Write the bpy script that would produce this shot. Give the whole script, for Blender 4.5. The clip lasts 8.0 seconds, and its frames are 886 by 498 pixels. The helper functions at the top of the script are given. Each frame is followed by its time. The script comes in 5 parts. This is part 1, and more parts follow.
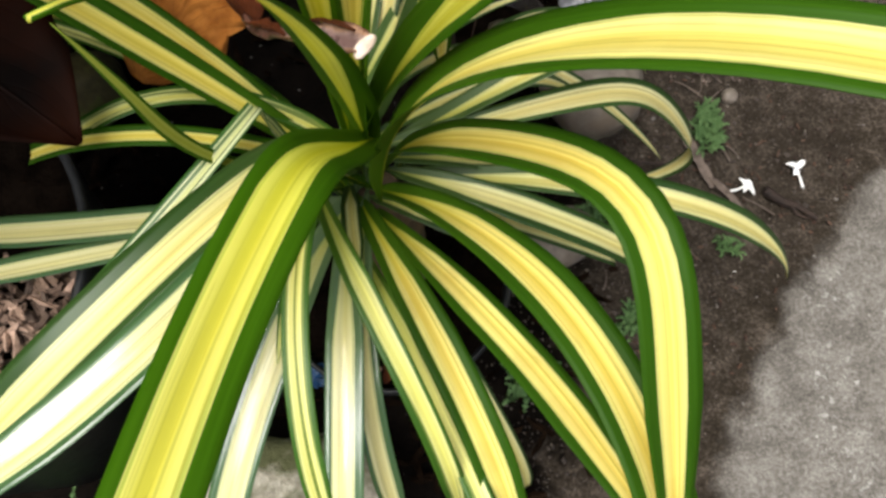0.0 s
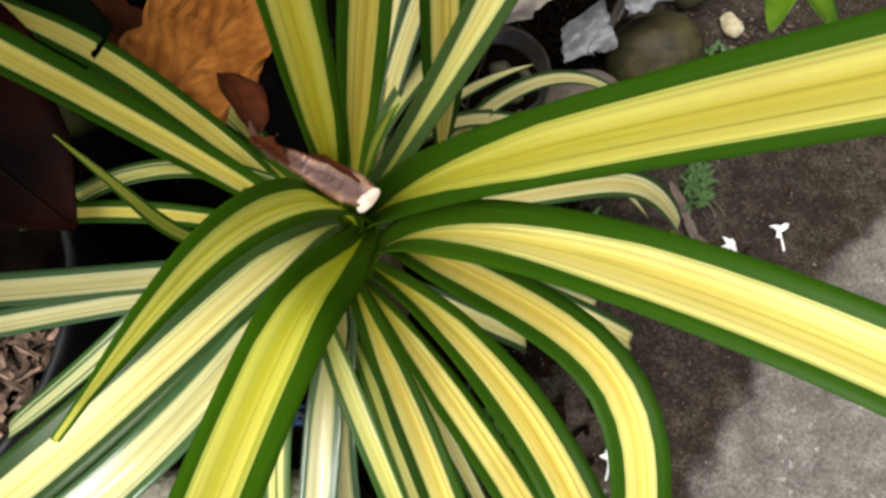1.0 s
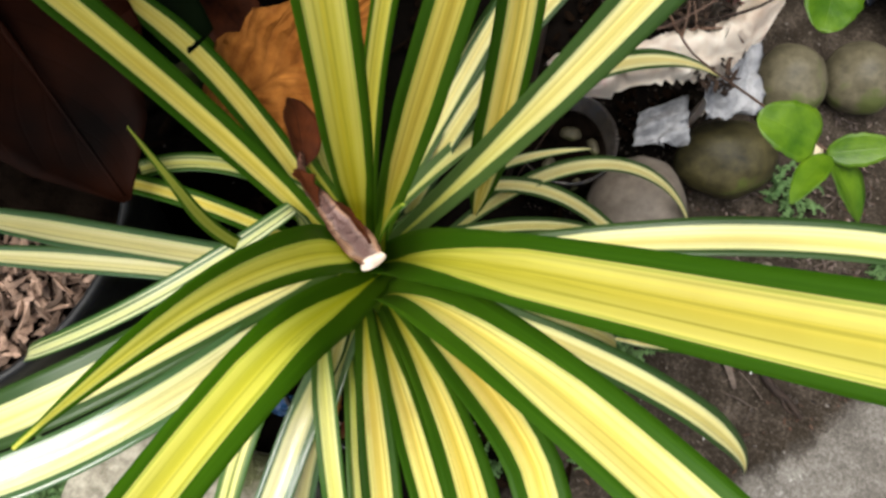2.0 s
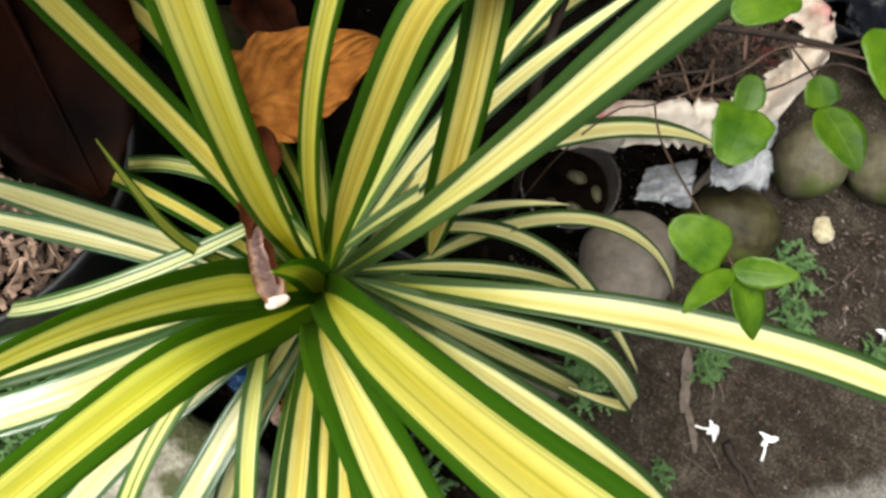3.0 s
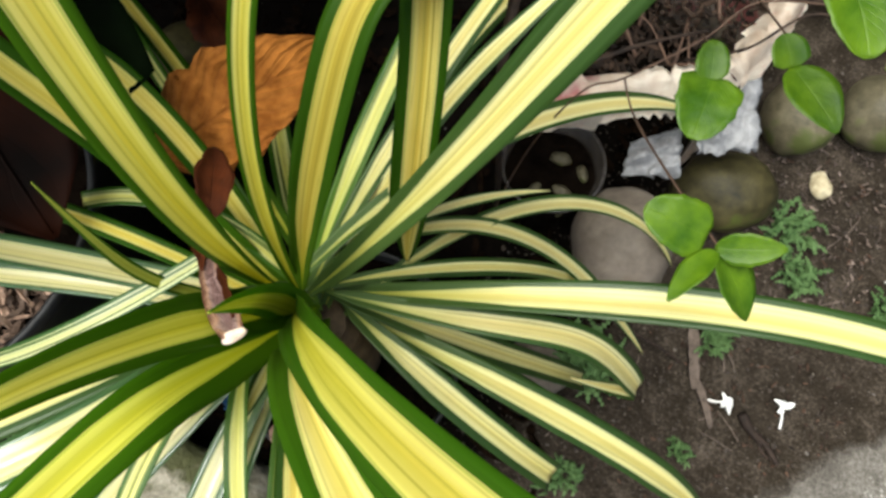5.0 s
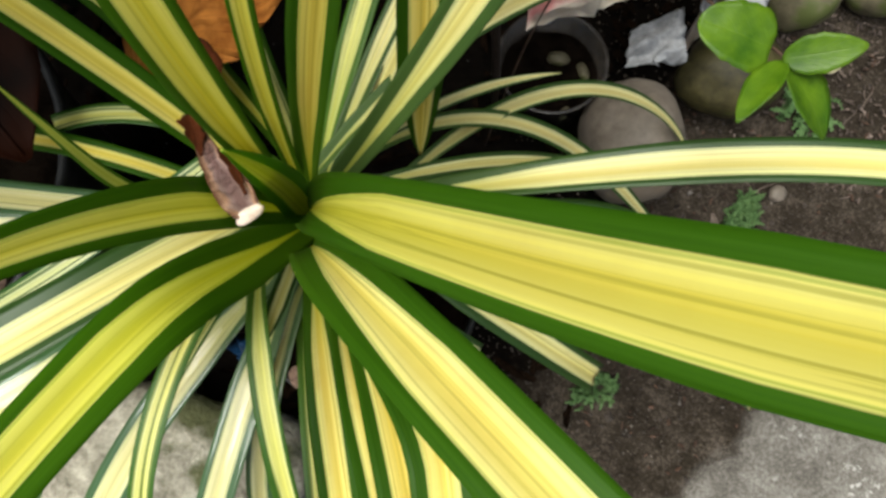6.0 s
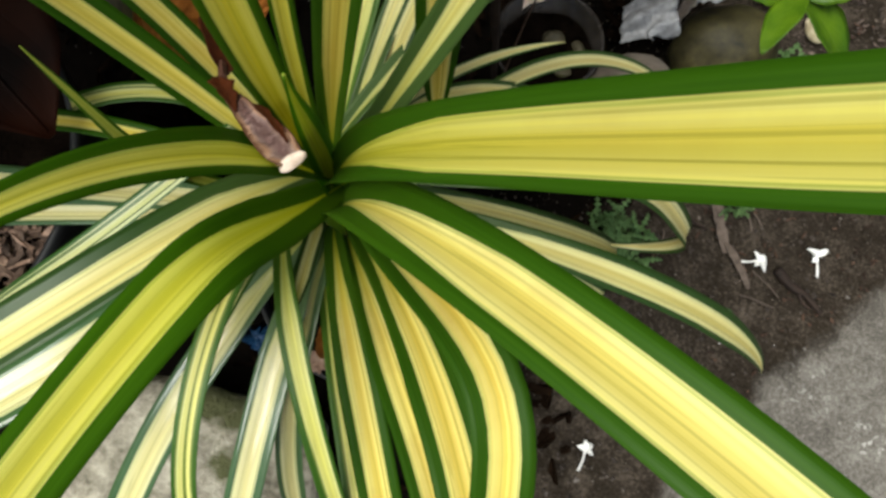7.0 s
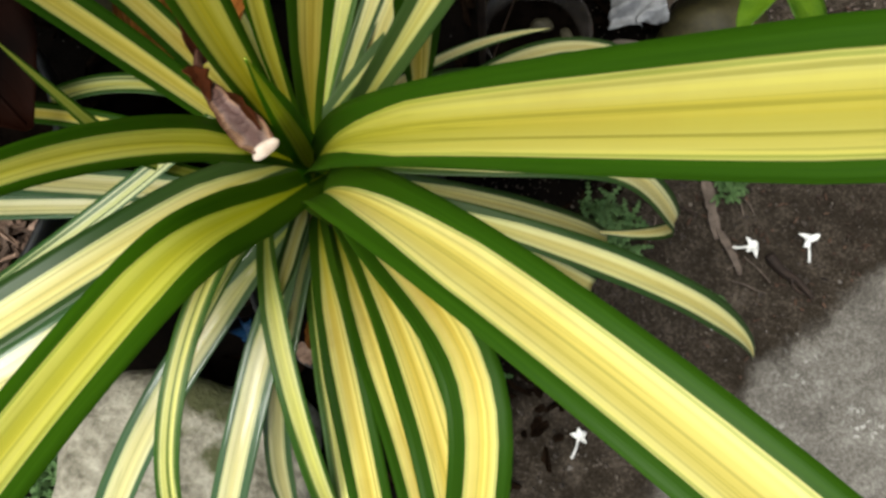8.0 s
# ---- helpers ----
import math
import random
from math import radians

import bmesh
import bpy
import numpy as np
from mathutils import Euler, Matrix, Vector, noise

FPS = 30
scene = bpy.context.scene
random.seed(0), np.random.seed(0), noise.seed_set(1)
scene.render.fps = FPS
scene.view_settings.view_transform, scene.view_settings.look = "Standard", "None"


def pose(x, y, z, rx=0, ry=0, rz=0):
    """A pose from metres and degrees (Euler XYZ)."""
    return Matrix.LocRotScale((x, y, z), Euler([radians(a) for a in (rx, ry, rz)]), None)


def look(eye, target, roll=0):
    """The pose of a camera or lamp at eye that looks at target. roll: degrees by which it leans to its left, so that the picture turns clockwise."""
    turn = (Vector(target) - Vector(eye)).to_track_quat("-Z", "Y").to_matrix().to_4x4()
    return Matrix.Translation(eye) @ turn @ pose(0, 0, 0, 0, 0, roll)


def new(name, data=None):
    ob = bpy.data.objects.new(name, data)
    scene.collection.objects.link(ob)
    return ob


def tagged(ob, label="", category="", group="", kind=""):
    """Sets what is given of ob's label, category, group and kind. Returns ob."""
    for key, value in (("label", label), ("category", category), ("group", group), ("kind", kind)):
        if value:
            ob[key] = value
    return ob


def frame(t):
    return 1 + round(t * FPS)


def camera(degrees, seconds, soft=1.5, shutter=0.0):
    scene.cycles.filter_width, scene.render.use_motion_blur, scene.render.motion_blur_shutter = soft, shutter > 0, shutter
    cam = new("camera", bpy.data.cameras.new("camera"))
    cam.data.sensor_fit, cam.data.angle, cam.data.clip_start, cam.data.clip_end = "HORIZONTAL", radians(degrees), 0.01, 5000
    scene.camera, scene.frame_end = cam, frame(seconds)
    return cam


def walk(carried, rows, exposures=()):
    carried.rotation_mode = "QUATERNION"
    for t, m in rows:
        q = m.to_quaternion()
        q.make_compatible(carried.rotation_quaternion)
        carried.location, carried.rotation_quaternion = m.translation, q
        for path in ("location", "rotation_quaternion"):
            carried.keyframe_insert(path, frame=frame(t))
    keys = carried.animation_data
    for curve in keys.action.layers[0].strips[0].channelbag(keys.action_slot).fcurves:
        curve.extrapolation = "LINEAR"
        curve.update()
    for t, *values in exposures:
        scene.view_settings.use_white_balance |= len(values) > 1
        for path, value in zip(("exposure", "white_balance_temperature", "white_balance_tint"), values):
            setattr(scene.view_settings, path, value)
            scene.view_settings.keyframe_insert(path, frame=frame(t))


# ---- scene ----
cam = camera(62.49, 8.0, soft=2.9)
ROWS = [
    (0.0, 0.0000, 0.0000, 0.5984, 20.14, 0.74, 0.25),
    (0.2, -0.0009, 0.0098, 0.6083, 18.67, 0.08, 1.70),
    (0.5, -0.0006, 0.0277, 0.6148, 19.16, -0.85, 1.87),
    (0.8, -0.0026, 0.0449, 0.6219, 18.55, -0.68, 3.00),
    (1.0, -0.0058, 0.0519, 0.6210, 17.84, -2.18, 4.12),
    (1.2, -0.0071, 0.0580, 0.6280, 17.57, -1.88, 5.50),
    (1.5, -0.0070, 0.0663, 0.6295, 17.92, -2.88, 10.38),
    (1.7, -0.0021, 0.0658, 0.6371, 18.24, -3.05, 14.30),
    (2.8, 0.0407, 0.1008, 0.6718, 16.80, -2.32, 30.97),
    (3.0, 0.0492, 0.1092, 0.6797, 16.80, -1.92, 31.10),
    (3.5, 0.0654, 0.1253, 0.6926, 17.20, -0.51, 29.33),
    (4.0, 0.0650, 0.1322, 0.6899, 18.33, -0.57, 28.61),
    (4.2, 0.0641, 0.1351, 0.6896, 18.23, -0.53, 28.08),
    (5.3, 0.0570, 0.1194, 0.6475, 15.06, 0.87, 22.47),
    (5.5, 0.0562, 0.1130, 0.6340, 14.32, 0.51, 19.96),
    (5.8, 0.0505, 0.1081, 0.6218, 13.17, 0.79, 19.26),
    (6.0, 0.0510, 0.0956, 0.6231, 13.21, 0.97, 18.57),
    (6.2, 0.0495, 0.0856, 0.6252, 13.20, 0.92, 18.24),
    (6.5, 0.0446, 0.0801, 0.6216, 13.63, 1.20, 17.07),
    (7.0, 0.0402, 0.0700, 0.6215, 13.79, 0.49, 15.54),
    (7.5, 0.0432, 0.0712, 0.6193, 13.16, 0.18, 14.86),
    (8.0, 0.0478, 0.0703, 0.6199, 13.19, 0.67, 14.75),
]
EXPOSURES = [(0.0, 0.52, 6500, 10), (0.5, 0.34, 6500, 10), (1.0, 0.36, 6500, 10), (1.5, 0.52, 6500, 11), (3.0, 0.64, 6500, 6), (4.0, 0.73, 6500, 6), (5.5, 0.54, 6500, 5), (7.0, 0.18, 6500, 5), (8.0, 0.16, 6500, 5)]
walk(cam, [(t, pose(x, y, z, rx, ry, rz)) for t, x, y, z, rx, ry, rz in ROWS], EXPOSURES)

# ---- light: bright overcast sky ----
world = bpy.data.worlds.new("sky")
scene.world = world
world.use_nodes = True
wn = world.node_tree
sky = wn.nodes.new("ShaderNodeTexSky")
sky.sky_type = "NISHITA"
sky.sun_disc = False
sky.sun_elevation, sky.sun_rotation = radians(71), radians(230)
sky.air_density, sky.dust_density = 1.0, 6.0
wn.nodes["Background"].inputs[1].default_value = 0.098
wn.links.new(sky.outputs[0], wn.nodes["Background"].inputs[0])
sun = new("sun", bpy.data.lights.new("sun", "SUN"))
sun.data.energy, sun.data.angle, sun.data.color = 5.5, radians(56), (1.0, 0.985, 0.94)
sun.matrix_world = look((-0.98, -0.83, 3.78), (0, 0, 0))


# ---- materials ----
def nodes_of(name):
    m = bpy.data.materials.new(name)
    m.use_nodes = True
    t = m.node_tree
    return m, t, t.nodes["Principled BSDF"]


def add(t, kind, **values):
    n = t.nodes.new("ShaderNode" + kind)
    for k, v in values.items():
        if k in n.inputs:
            n.inputs[k].default_value = v
    return n


def ramp(t, source, stops):
    n = t.nodes.new("ShaderNodeValToRGB")
    e = n.color_ramp.elements
    while len(e) < len(stops):
        e.new(0.5)
    for k, (p, c) in zip(e, stops):
        k.position, k.color = p, (*c, 1) if len(c) == 3 else c
    t.links.new(source, n.inputs[0])
    return n


def math_node(t, op, a, b=None, clamp=False):
    n = t.nodes.new("ShaderNodeMath")
    n.operation, n.use_clamp = op, clamp
    for i, v in enumerate((a, b)):
        if v is None:
            continue
        if isinstance(v, (int, float)):
            n.inputs[i].default_value = v
        else:
            t.links.new(v, n.inputs[i])
    return n.outputs[0]


def mix(t, factor, a, b, blend="MIX"):
    n = t.nodes.new("ShaderNodeMix")
    n.data_type, n.blend_type = "RGBA", blend
    for i, v in ((0, factor), (6, a), (7, b)):
        if isinstance(v, (int, float)):
            n.inputs[i].default_value = v
        elif isinstance(v, tuple):
            n.inputs[i].default_value = (*v, 1)
        else:
            t.links.new(v, n.inputs[i])
    return n.outputs[2]


def noise_node(t, scale, detail=4.0, rough=0.55, coords="Object", stretch=None):
    c = t.nodes.new("ShaderNodeTexCoord")
    n = add(t, "TexNoise", Scale=scale, Detail=detail, Roughness=rough)
    if stretch:
        mp = t.nodes.new("ShaderNodeMapping")
        mp.inputs["Scale"].default_value = stretch
        t.links.new(c.outputs[coords], mp.inputs[0])
        t.links.new(mp.outputs[0], n.inputs["Vector"])
    else:
        t.links.new(c.outputs[coords], n.inputs["Vector"])
    return n.outputs[0]


def bump(t, bsdf, height, strength, distance):
    b = add(t, "Bump", Strength=strength, Distance=distance)
    t.links.new(height, b.inputs["Height"])
    t.links.new(b.outputs[0], bsdf.inputs["Normal"])


def mottled(name, dark, light, scale, roughness, relief=0.4, depth=0.002, fine=None, spots=None, shine=0.25, loose=False):
    """A two-scale mottled surface; spots: (colour, scale, threshold) of patches with a shape of their own."""
    m, t, p = nodes_of(name)
    big = noise_node(t, scale)
    small = noise_node(t, fine or scale * 7, 6.0, 0.65)
    both = math_node(t, "ADD", math_node(t, "MULTIPLY", big, 0.6), math_node(t, "MULTIPLY", small, 0.4))
    colour = ramp(t, both, [(0.36, dark), (0.64, light)]).outputs[0]
    info = t.nodes.new("ShaderNodeObjectInfo")
    shade = math_node(t, "ADD", math_node(t, "MULTIPLY", info.outputs["Random"], 0.3), 0.85)
    if loose:
        geo = t.nodes.new("ShaderNodeNewGeometry")
        shade = ramp(t, geo.outputs["Random Per Island"], [(0.0, (0.3, 0.3, 0.3)), (0.8, (1.05, 1.0, 0.95)), (1.0, (1.9, 1.9, 1.9))]).outputs[0]
    colour = mix(t, 1.0, colour, shade, "MULTIPLY")
    if spots:
        patch = ramp(t, noise_node(t, spots[1], 5.0, 0.6), [(spots[2], (0, 0, 0)), (spots[2] + 0.08, (1, 1, 1))]).outputs[0]
        colour = mix(t, patch, colour, spots[0])
    t.links.new(colour, p.inputs["Base Color"])
    rough = math_node(t, "ADD", math_node(t, "MULTIPLY", small, 0.25), roughness - 0.12, True)
    t.links.new(rough, p.inputs["Roughness"])
    p.inputs["Specular IOR Level"].default_value = shine
    bump(t, p, both, relief, depth)
    return m


def striped_leaf(name, pale, warm, green, edge, base_tint, gloss, band_half, stripes=0.0, youth=0.3, shine=0.13, rust=0.16, start=0.04, unfold=0.28, wax=1.5, glow=0.42, half_shade=0.12):
    """Variegated blade: u runs across, v along; a pale band with fine veins between green margins."""
    m, t, p = nodes_of(name)
    uv = t.nodes.new("ShaderNodeUVMap")
    uv.uv_map = "blade"
    sep = t.nodes.new("ShaderNodeSeparateXYZ")
    t.links.new(uv.outputs[0], sep.inputs[0])
    u, v = sep.outputs[0], sep.outputs[1]
    info = t.nodes.new("ShaderNodeObjectInfo")
    rnd = info.outputs["Random"]
    shift = t.nodes.new("ShaderNodeCombineXYZ")
    t.links.new(math_node(t, "MULTIPLY", rnd, 37.0), shift.inputs[2])
    t.links.new(math_node(t, "MULTIPLY", u, 1.0), shift.inputs[0])
    t.links.new(math_node(t, "MULTIPLY", v, 0.22), shift.inputs[1])

    def streaks(scale, detail):
        n = add(t, "TexNoise", Scale=scale, Detail=detail, Roughness=0.6)
        t.links.new(shift.outputs[0], n.inputs["Vector"])
        return n.outputs[0]

    broad, fine, hair = streaks(2.2, 2.0), streaks(6.5, 2.0), streaks(26.0, 3.0)
    aside = math_node(t, "SUBTRACT", math_node(t, "FRACT", math_node(t, "MULTIPLY", rnd, 7.3)), 0.5)
    drift = math_node(t, "ADD", math_node(t, "MULTIPLY", aside, 0.09), math_node(t, "MULTIPLY", math_node(t, "SUBTRACT", broad, 0.5), 0.07))
    across = math_node(t, "ADD", math_node(t, "SUBTRACT", u, 0.5), drift)
    far = math_node(t, "ABSOLUTE", across)
    wide = math_node(t, "ADD", math_node(t, "MULTIPLY", rnd, 0.05), band_half)
    opening = ramp(t, v, [(start, (0.1, 0.1, 0.1)), (0.5 * (start + unfold), (0.55, 0.55, 0.55)), (unfold, (1, 1, 1))]).outputs[0]
    wide = math_node(t, "MULTIPLY", wide, opening)
    over = math_node(t, "ADD", math_node(t, "SUBTRACT", far, wide), math_node(t, "MULTIPLY", math_node(t, "SUBTRACT", hair, 0.5), 0.035))
    margin = ramp(t, math_node(t, "ADD", math_node(t, "MULTIPLY", over, 9.0), 0.5, True), [(0.44, (0, 0, 0)), (0.56, (1, 1, 1))]).outputs[0]
    out = math_node(t, "DIVIDE", across, wide)
    depth = math_node(t, "ADD", math_node(t, "ABSOLUTE", out), math_node(t, "MULTIPLY", math_node(t, "SUBTRACT", fine, 0.5), 1.6))
    band = ramp(t, depth, [(0.05, warm), (0.5, tuple(0.5 * (p0 + q0) for p0, q0 in zip(warm, pale))), (0.95, pale)]).outputs[0]

    # Darkens one half of the band, painting in the shading of a folded blade.
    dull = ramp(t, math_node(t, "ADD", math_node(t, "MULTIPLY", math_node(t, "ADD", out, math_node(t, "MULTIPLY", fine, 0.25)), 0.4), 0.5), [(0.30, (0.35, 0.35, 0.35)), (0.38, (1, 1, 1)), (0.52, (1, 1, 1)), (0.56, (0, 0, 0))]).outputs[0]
    band = mix(t, math_node(t, "MULTIPLY", dull, half_shade), band, (warm[0] * 0.62, warm[1] * 0.68, warm[2] * 0.6))

    def line(source, level, half):
        off = math_node(t, "ABSOLUTE", math_node(t, "SUBTRACT", source, level))
        return ramp(t, off, [(half * 0.4, (1, 1, 1)), (half, (0, 0, 0))]).outputs[0]

    place = math_node(t, "ADD", math_node(t, "MULTIPLY", aside, 0.5), 0.58)
    lines = line(out, place, 0.075)
    lines = math_node(t, "MAXIMUM", lines, math_node(t, "MULTIPLY", line(out, math_node(t, "SUBTRACT", place, 1.22), 0.055), 0.85))
    lines = math_node(t, "MAXIMUM", lines, math_node(t, "MULTIPLY", line(out, math_node(t, "MULTIPLY", aside, 0.5), 0.07), 0.7))
    lines = math_node(t, "MAXIMUM", lines, math_node(t, "MULTIPLY", line(fine, 0.45, 0.018), 0.55))
    broken = ramp(t, streaks(3.3, 4.0), [(0.36, (0.2, 0.2, 0.2)), (0.56, (1, 1, 1))]).outputs[0]
    band = mix(t, math_node(t, "MULTIPLY", math_node(t, "MULTIPLY", lines, broken), 0.78), band, (warm[0] * 0.5, warm[1] * 0.55, warm[2] * 0.45))
    light = line(out, math_node(t, "SUBTRACT", place, 0.2), 0.09)
    light = math_node(t, "MAXIMUM", light, math_node(t, "MULTIPLY", line(out, -0.86, 0.1), 0.8))
    band = mix(t, math_node(t, "MULTIPLY", light, 0.5), band, (min(0.92, 1.10 * pale[0]), min(0.91, 1.09 * pale[1]), 0.85 * pale[2]))
    if stripes:
        cut = ramp(t, streaks(5.2, 1.0), [(0.555, (0, 0, 0)), (0.585, (1, 1, 1))]).outputs[0]
        band = mix(t, math_node(t, "MULTIPLY", cut, stripes), band, (green[0] * 1.3, green[1] * 1.3, green[2]))
    cloud = ramp(t, noise_node(t, 24.0, 5.0, 0.62), [(0.46, (0, 0, 0)), (0.68, (1, 1, 1))]).outputs[0]
    stain = math_node(t, "MULTIPLY", cloud, ramp(t, fine, [(0.40, (0.25, 0.25, 0.25)), (0.58, (1, 1, 1))]).outputs[0])
    band = mix(t, math_node(t, "MULTIPLY", stain, rust), band, (warm[0] * 0.72, warm[1] * 0.55, warm[2] * 0.4))
    skirt = math_node(t, "MULTIPLY", line(over, -0.025, 0.02), 0.45)
    band = mix(t, skirt, band, (edge[0] * 2.2, edge[1] * 1.7, edge[2]))
    young = ramp(t, v, [(0.06, (1, 1, 1)), (youth, (0, 0, 0))]).outputs[0]
    band = mix(t, math_node(t, "MULTIPLY", young, 0.85), band, base_tint)
    sheath = ramp(t, v, [(0.02, (1, 1, 1)), (0.15, (0, 0, 0))]).outputs[0]
    band = mix(t, math_node(t, "MULTIPLY", sheath, 0.8), band, (edge[0] * 3.0, edge[1] * 2.1, edge[2]))
    rim = mix(t, math_node(t, "MULTIPLY", hair, 0.8), green, edge)
    rim = mix(t, math_node(t, "MULTIPLY", ramp(t, v, [(0.05, (1, 1, 1)), (0.38, (0, 0, 0))]).outputs[0], 0.6), rim, (edge[0] * 2.2, edge[1] * 1.7, edge[2] * 2))
    colour = mix(t, margin, band, rim)
    spot = ramp(t, noise_node(t, 55.0, 3.0, 0.5), [(0.765, (0, 0, 0)), (0.79, (1, 1, 1))]).outputs[0]
    colour = mix(t, math_node(t, "MULTIPLY", spot, 0.5), colour, (0.16, 0.09, 0.03))
    t.links.new(colour, p.inputs["Base Color"])
    rough = math_node(t, "ADD", math_node(t, "MULTIPLY", hair, 0.25), gloss + 0.08)
    p.inputs["Specular IOR Level"].default_value, p.inputs["IOR"].default_value = shine, wax
    t.links.new(rough, p.inputs["Roughness"])
    bump(t, p, math_node(t, "ADD", math_node(t, "MULTIPLY", fine, 0.5), math_node(t, "MULTIPLY", hair, 0.5)), 0.25, 0.0008)
    through_light = t.nodes.new("ShaderNodeBsdfTranslucent")
    t.links.new(colour, through_light.inputs[0])
    both = t.nodes.new("ShaderNodeMixShader")
    both.inputs[0].default_value = glow
    t.links.new(p.outputs[0], both.inputs[1])
    t.links.new(through_light.outputs[0], both.inputs[2])
    t.links.new(both.outputs[0], t.nodes["Material Output"].inputs[0])
    return m


YOUNG = striped_leaf("young_blade", (0.820, 0.810, 0.240), (0.740, 0.690, 0.090), (0.0270, 0.0960, 0.0018), (0.0760, 0.1900, 0.0050), (0.720, 0.760, 0.005), 0.30, 0.245, youth=0.7, shine=0.10, start=0.12, unfold=0.50, glow=0.50, half_shade=0.35)
BROAD = striped_leaf("broad_blade", (0.670, 0.630, 0.185), (0.540, 0.470, 0.068), (0.0185, 0.0660, 0.0016), (0.0500, 0.1360, 0.0045), (0.490, 0.520, 0.006), 0.28, 0.28, youth=0.60, shine=0.16, rust=0.2, start=0.20, unfold=0.46, half_shade=0.25)
TAN = striped_leaf("tan_blade", (0.790, 0.735, 0.280), (0.650, 0.550, 0.120), (0.0185, 0.0660, 0.0016), (0.0500, 0.1360, 0.0045), (0.520, 0.500, 0.010), 0.28, 0.28, youth=0.32, shine=0.16, rust=0.3, start=0.19, unfold=0.42, half_shade=0.2)
INNER = striped_leaf("inner_blade", (0.56, 0.58, 0.14), (0.50, 0.54, 0.07), (0.0900, 0.2300, 0.0100), (0.1500, 0.3200, 0.0180), (0.62, 0.74, 0.030), 0.30, 0.24, youth=0.6, shine=0.10, glow=0.66)
MATURE = striped_leaf("mature_blade", (0.800, 0.735, 0.240), (0.690, 0.570, 0.090), (0.0150, 0.0560, 0.0012), (0.0450, 0.1220, 0.0055), (0.480, 0.520, 0.012), 0.27, 0.235, shine=0.10, rust=0.3)
AMBER = striped_leaf("amber_blade", (0.830, 0.770, 0.280), (0.700, 0.560, 0.100), (0.0150, 0.0560, 0.0012), (0.0450, 0.1200, 0.0055), (0.510, 0.510, 0.012), 0.27, 0.25, rust=0.4)
OLD = striped_leaf("old_blade", (0.850, 0.830, 0.440), (0.750, 0.660, 0.220), (0.0170, 0.0500, 0.0065), (0.0560, 0.1200, 0.0240), (0.520, 0.540, 0.060), 0.20, 0.27, shine=0.5)
# Cream blade; part of the sky sheen is painted into band and mint margins.
SHEEN = striped_leaf("sheen_blade", (0.850, 0.830, 0.500), (0.780, 0.720, 0.330), (0.0340, 0.0950, 0.0280), (0.1300, 0.2350, 0.0950), (0.560, 0.610, 0.100), 0.0, 0.28, shine=1.0, rust=0.08, wax=1.58)
CREAM = striped_leaf("cream_blade", (0.830, 0.800, 0.460), (0.730, 0.640, 0.250), (0.0190, 0.0590, 0.0070), (0.0600, 0.1300, 0.0230), (0.520, 0.550, 0.090), 0.24, 0.30, shine=0.6)
LINED = striped_leaf("lined_blade", (0.820, 0.820, 0.360), (0.720, 0.700, 0.170), (0.0240, 0.0880, 0.0040), (0.0760, 0.1850, 0.0140), (0.460, 0.540, 0.030), 0.24, 0.29, 0.8, shine=0.5)
STRIPED = striped_leaf("striped_blade", (0.740, 0.770, 0.470), (0.640, 0.660, 0.300), (0.0190, 0.0750, 0.0080), (0.0700, 0.1700, 0.0300), (0.420, 0.500, 0.080), 0.20, 0.33, 0.9, shine=0.7)
UPRIGHT = striped_leaf("upright_blade", (0.91, 0.88, 0.32), (0.88, 0.79, 0.12), (0.0360, 0.1100, 0.0016), (0.0800, 0.2000, 0.0060), (0.76, 0.70, 0.004), 0.28, 0.30, youth=0.68, shine=0.2, unfold=0.34, glow=0.56, half_shade=0.3)
OLIVE = striped_leaf("olive_blade", (0.34, 0.37, 0.07), (0.27, 0.30, 0.035), (0.0300, 0.0760, 0.0040), (0.0560, 0.1250, 0.0080), (0.24, 0.29, 0.012), 0.30, 0.24, youth=0.4, shine=0.10)
# Amber darkened for one leaf by the way it faces; shading held in colour.
SHADED_AMBER = striped_leaf("shaded_amber_blade", (0.620, 0.540, 0.120), (0.510, 0.400, 0.055), (0.0180, 0.0600, 0.0016), (0.0500, 0.1260, 0.0060), (0.400, 0.380, 0.010), 0.27, 0.25, rust=0.3)


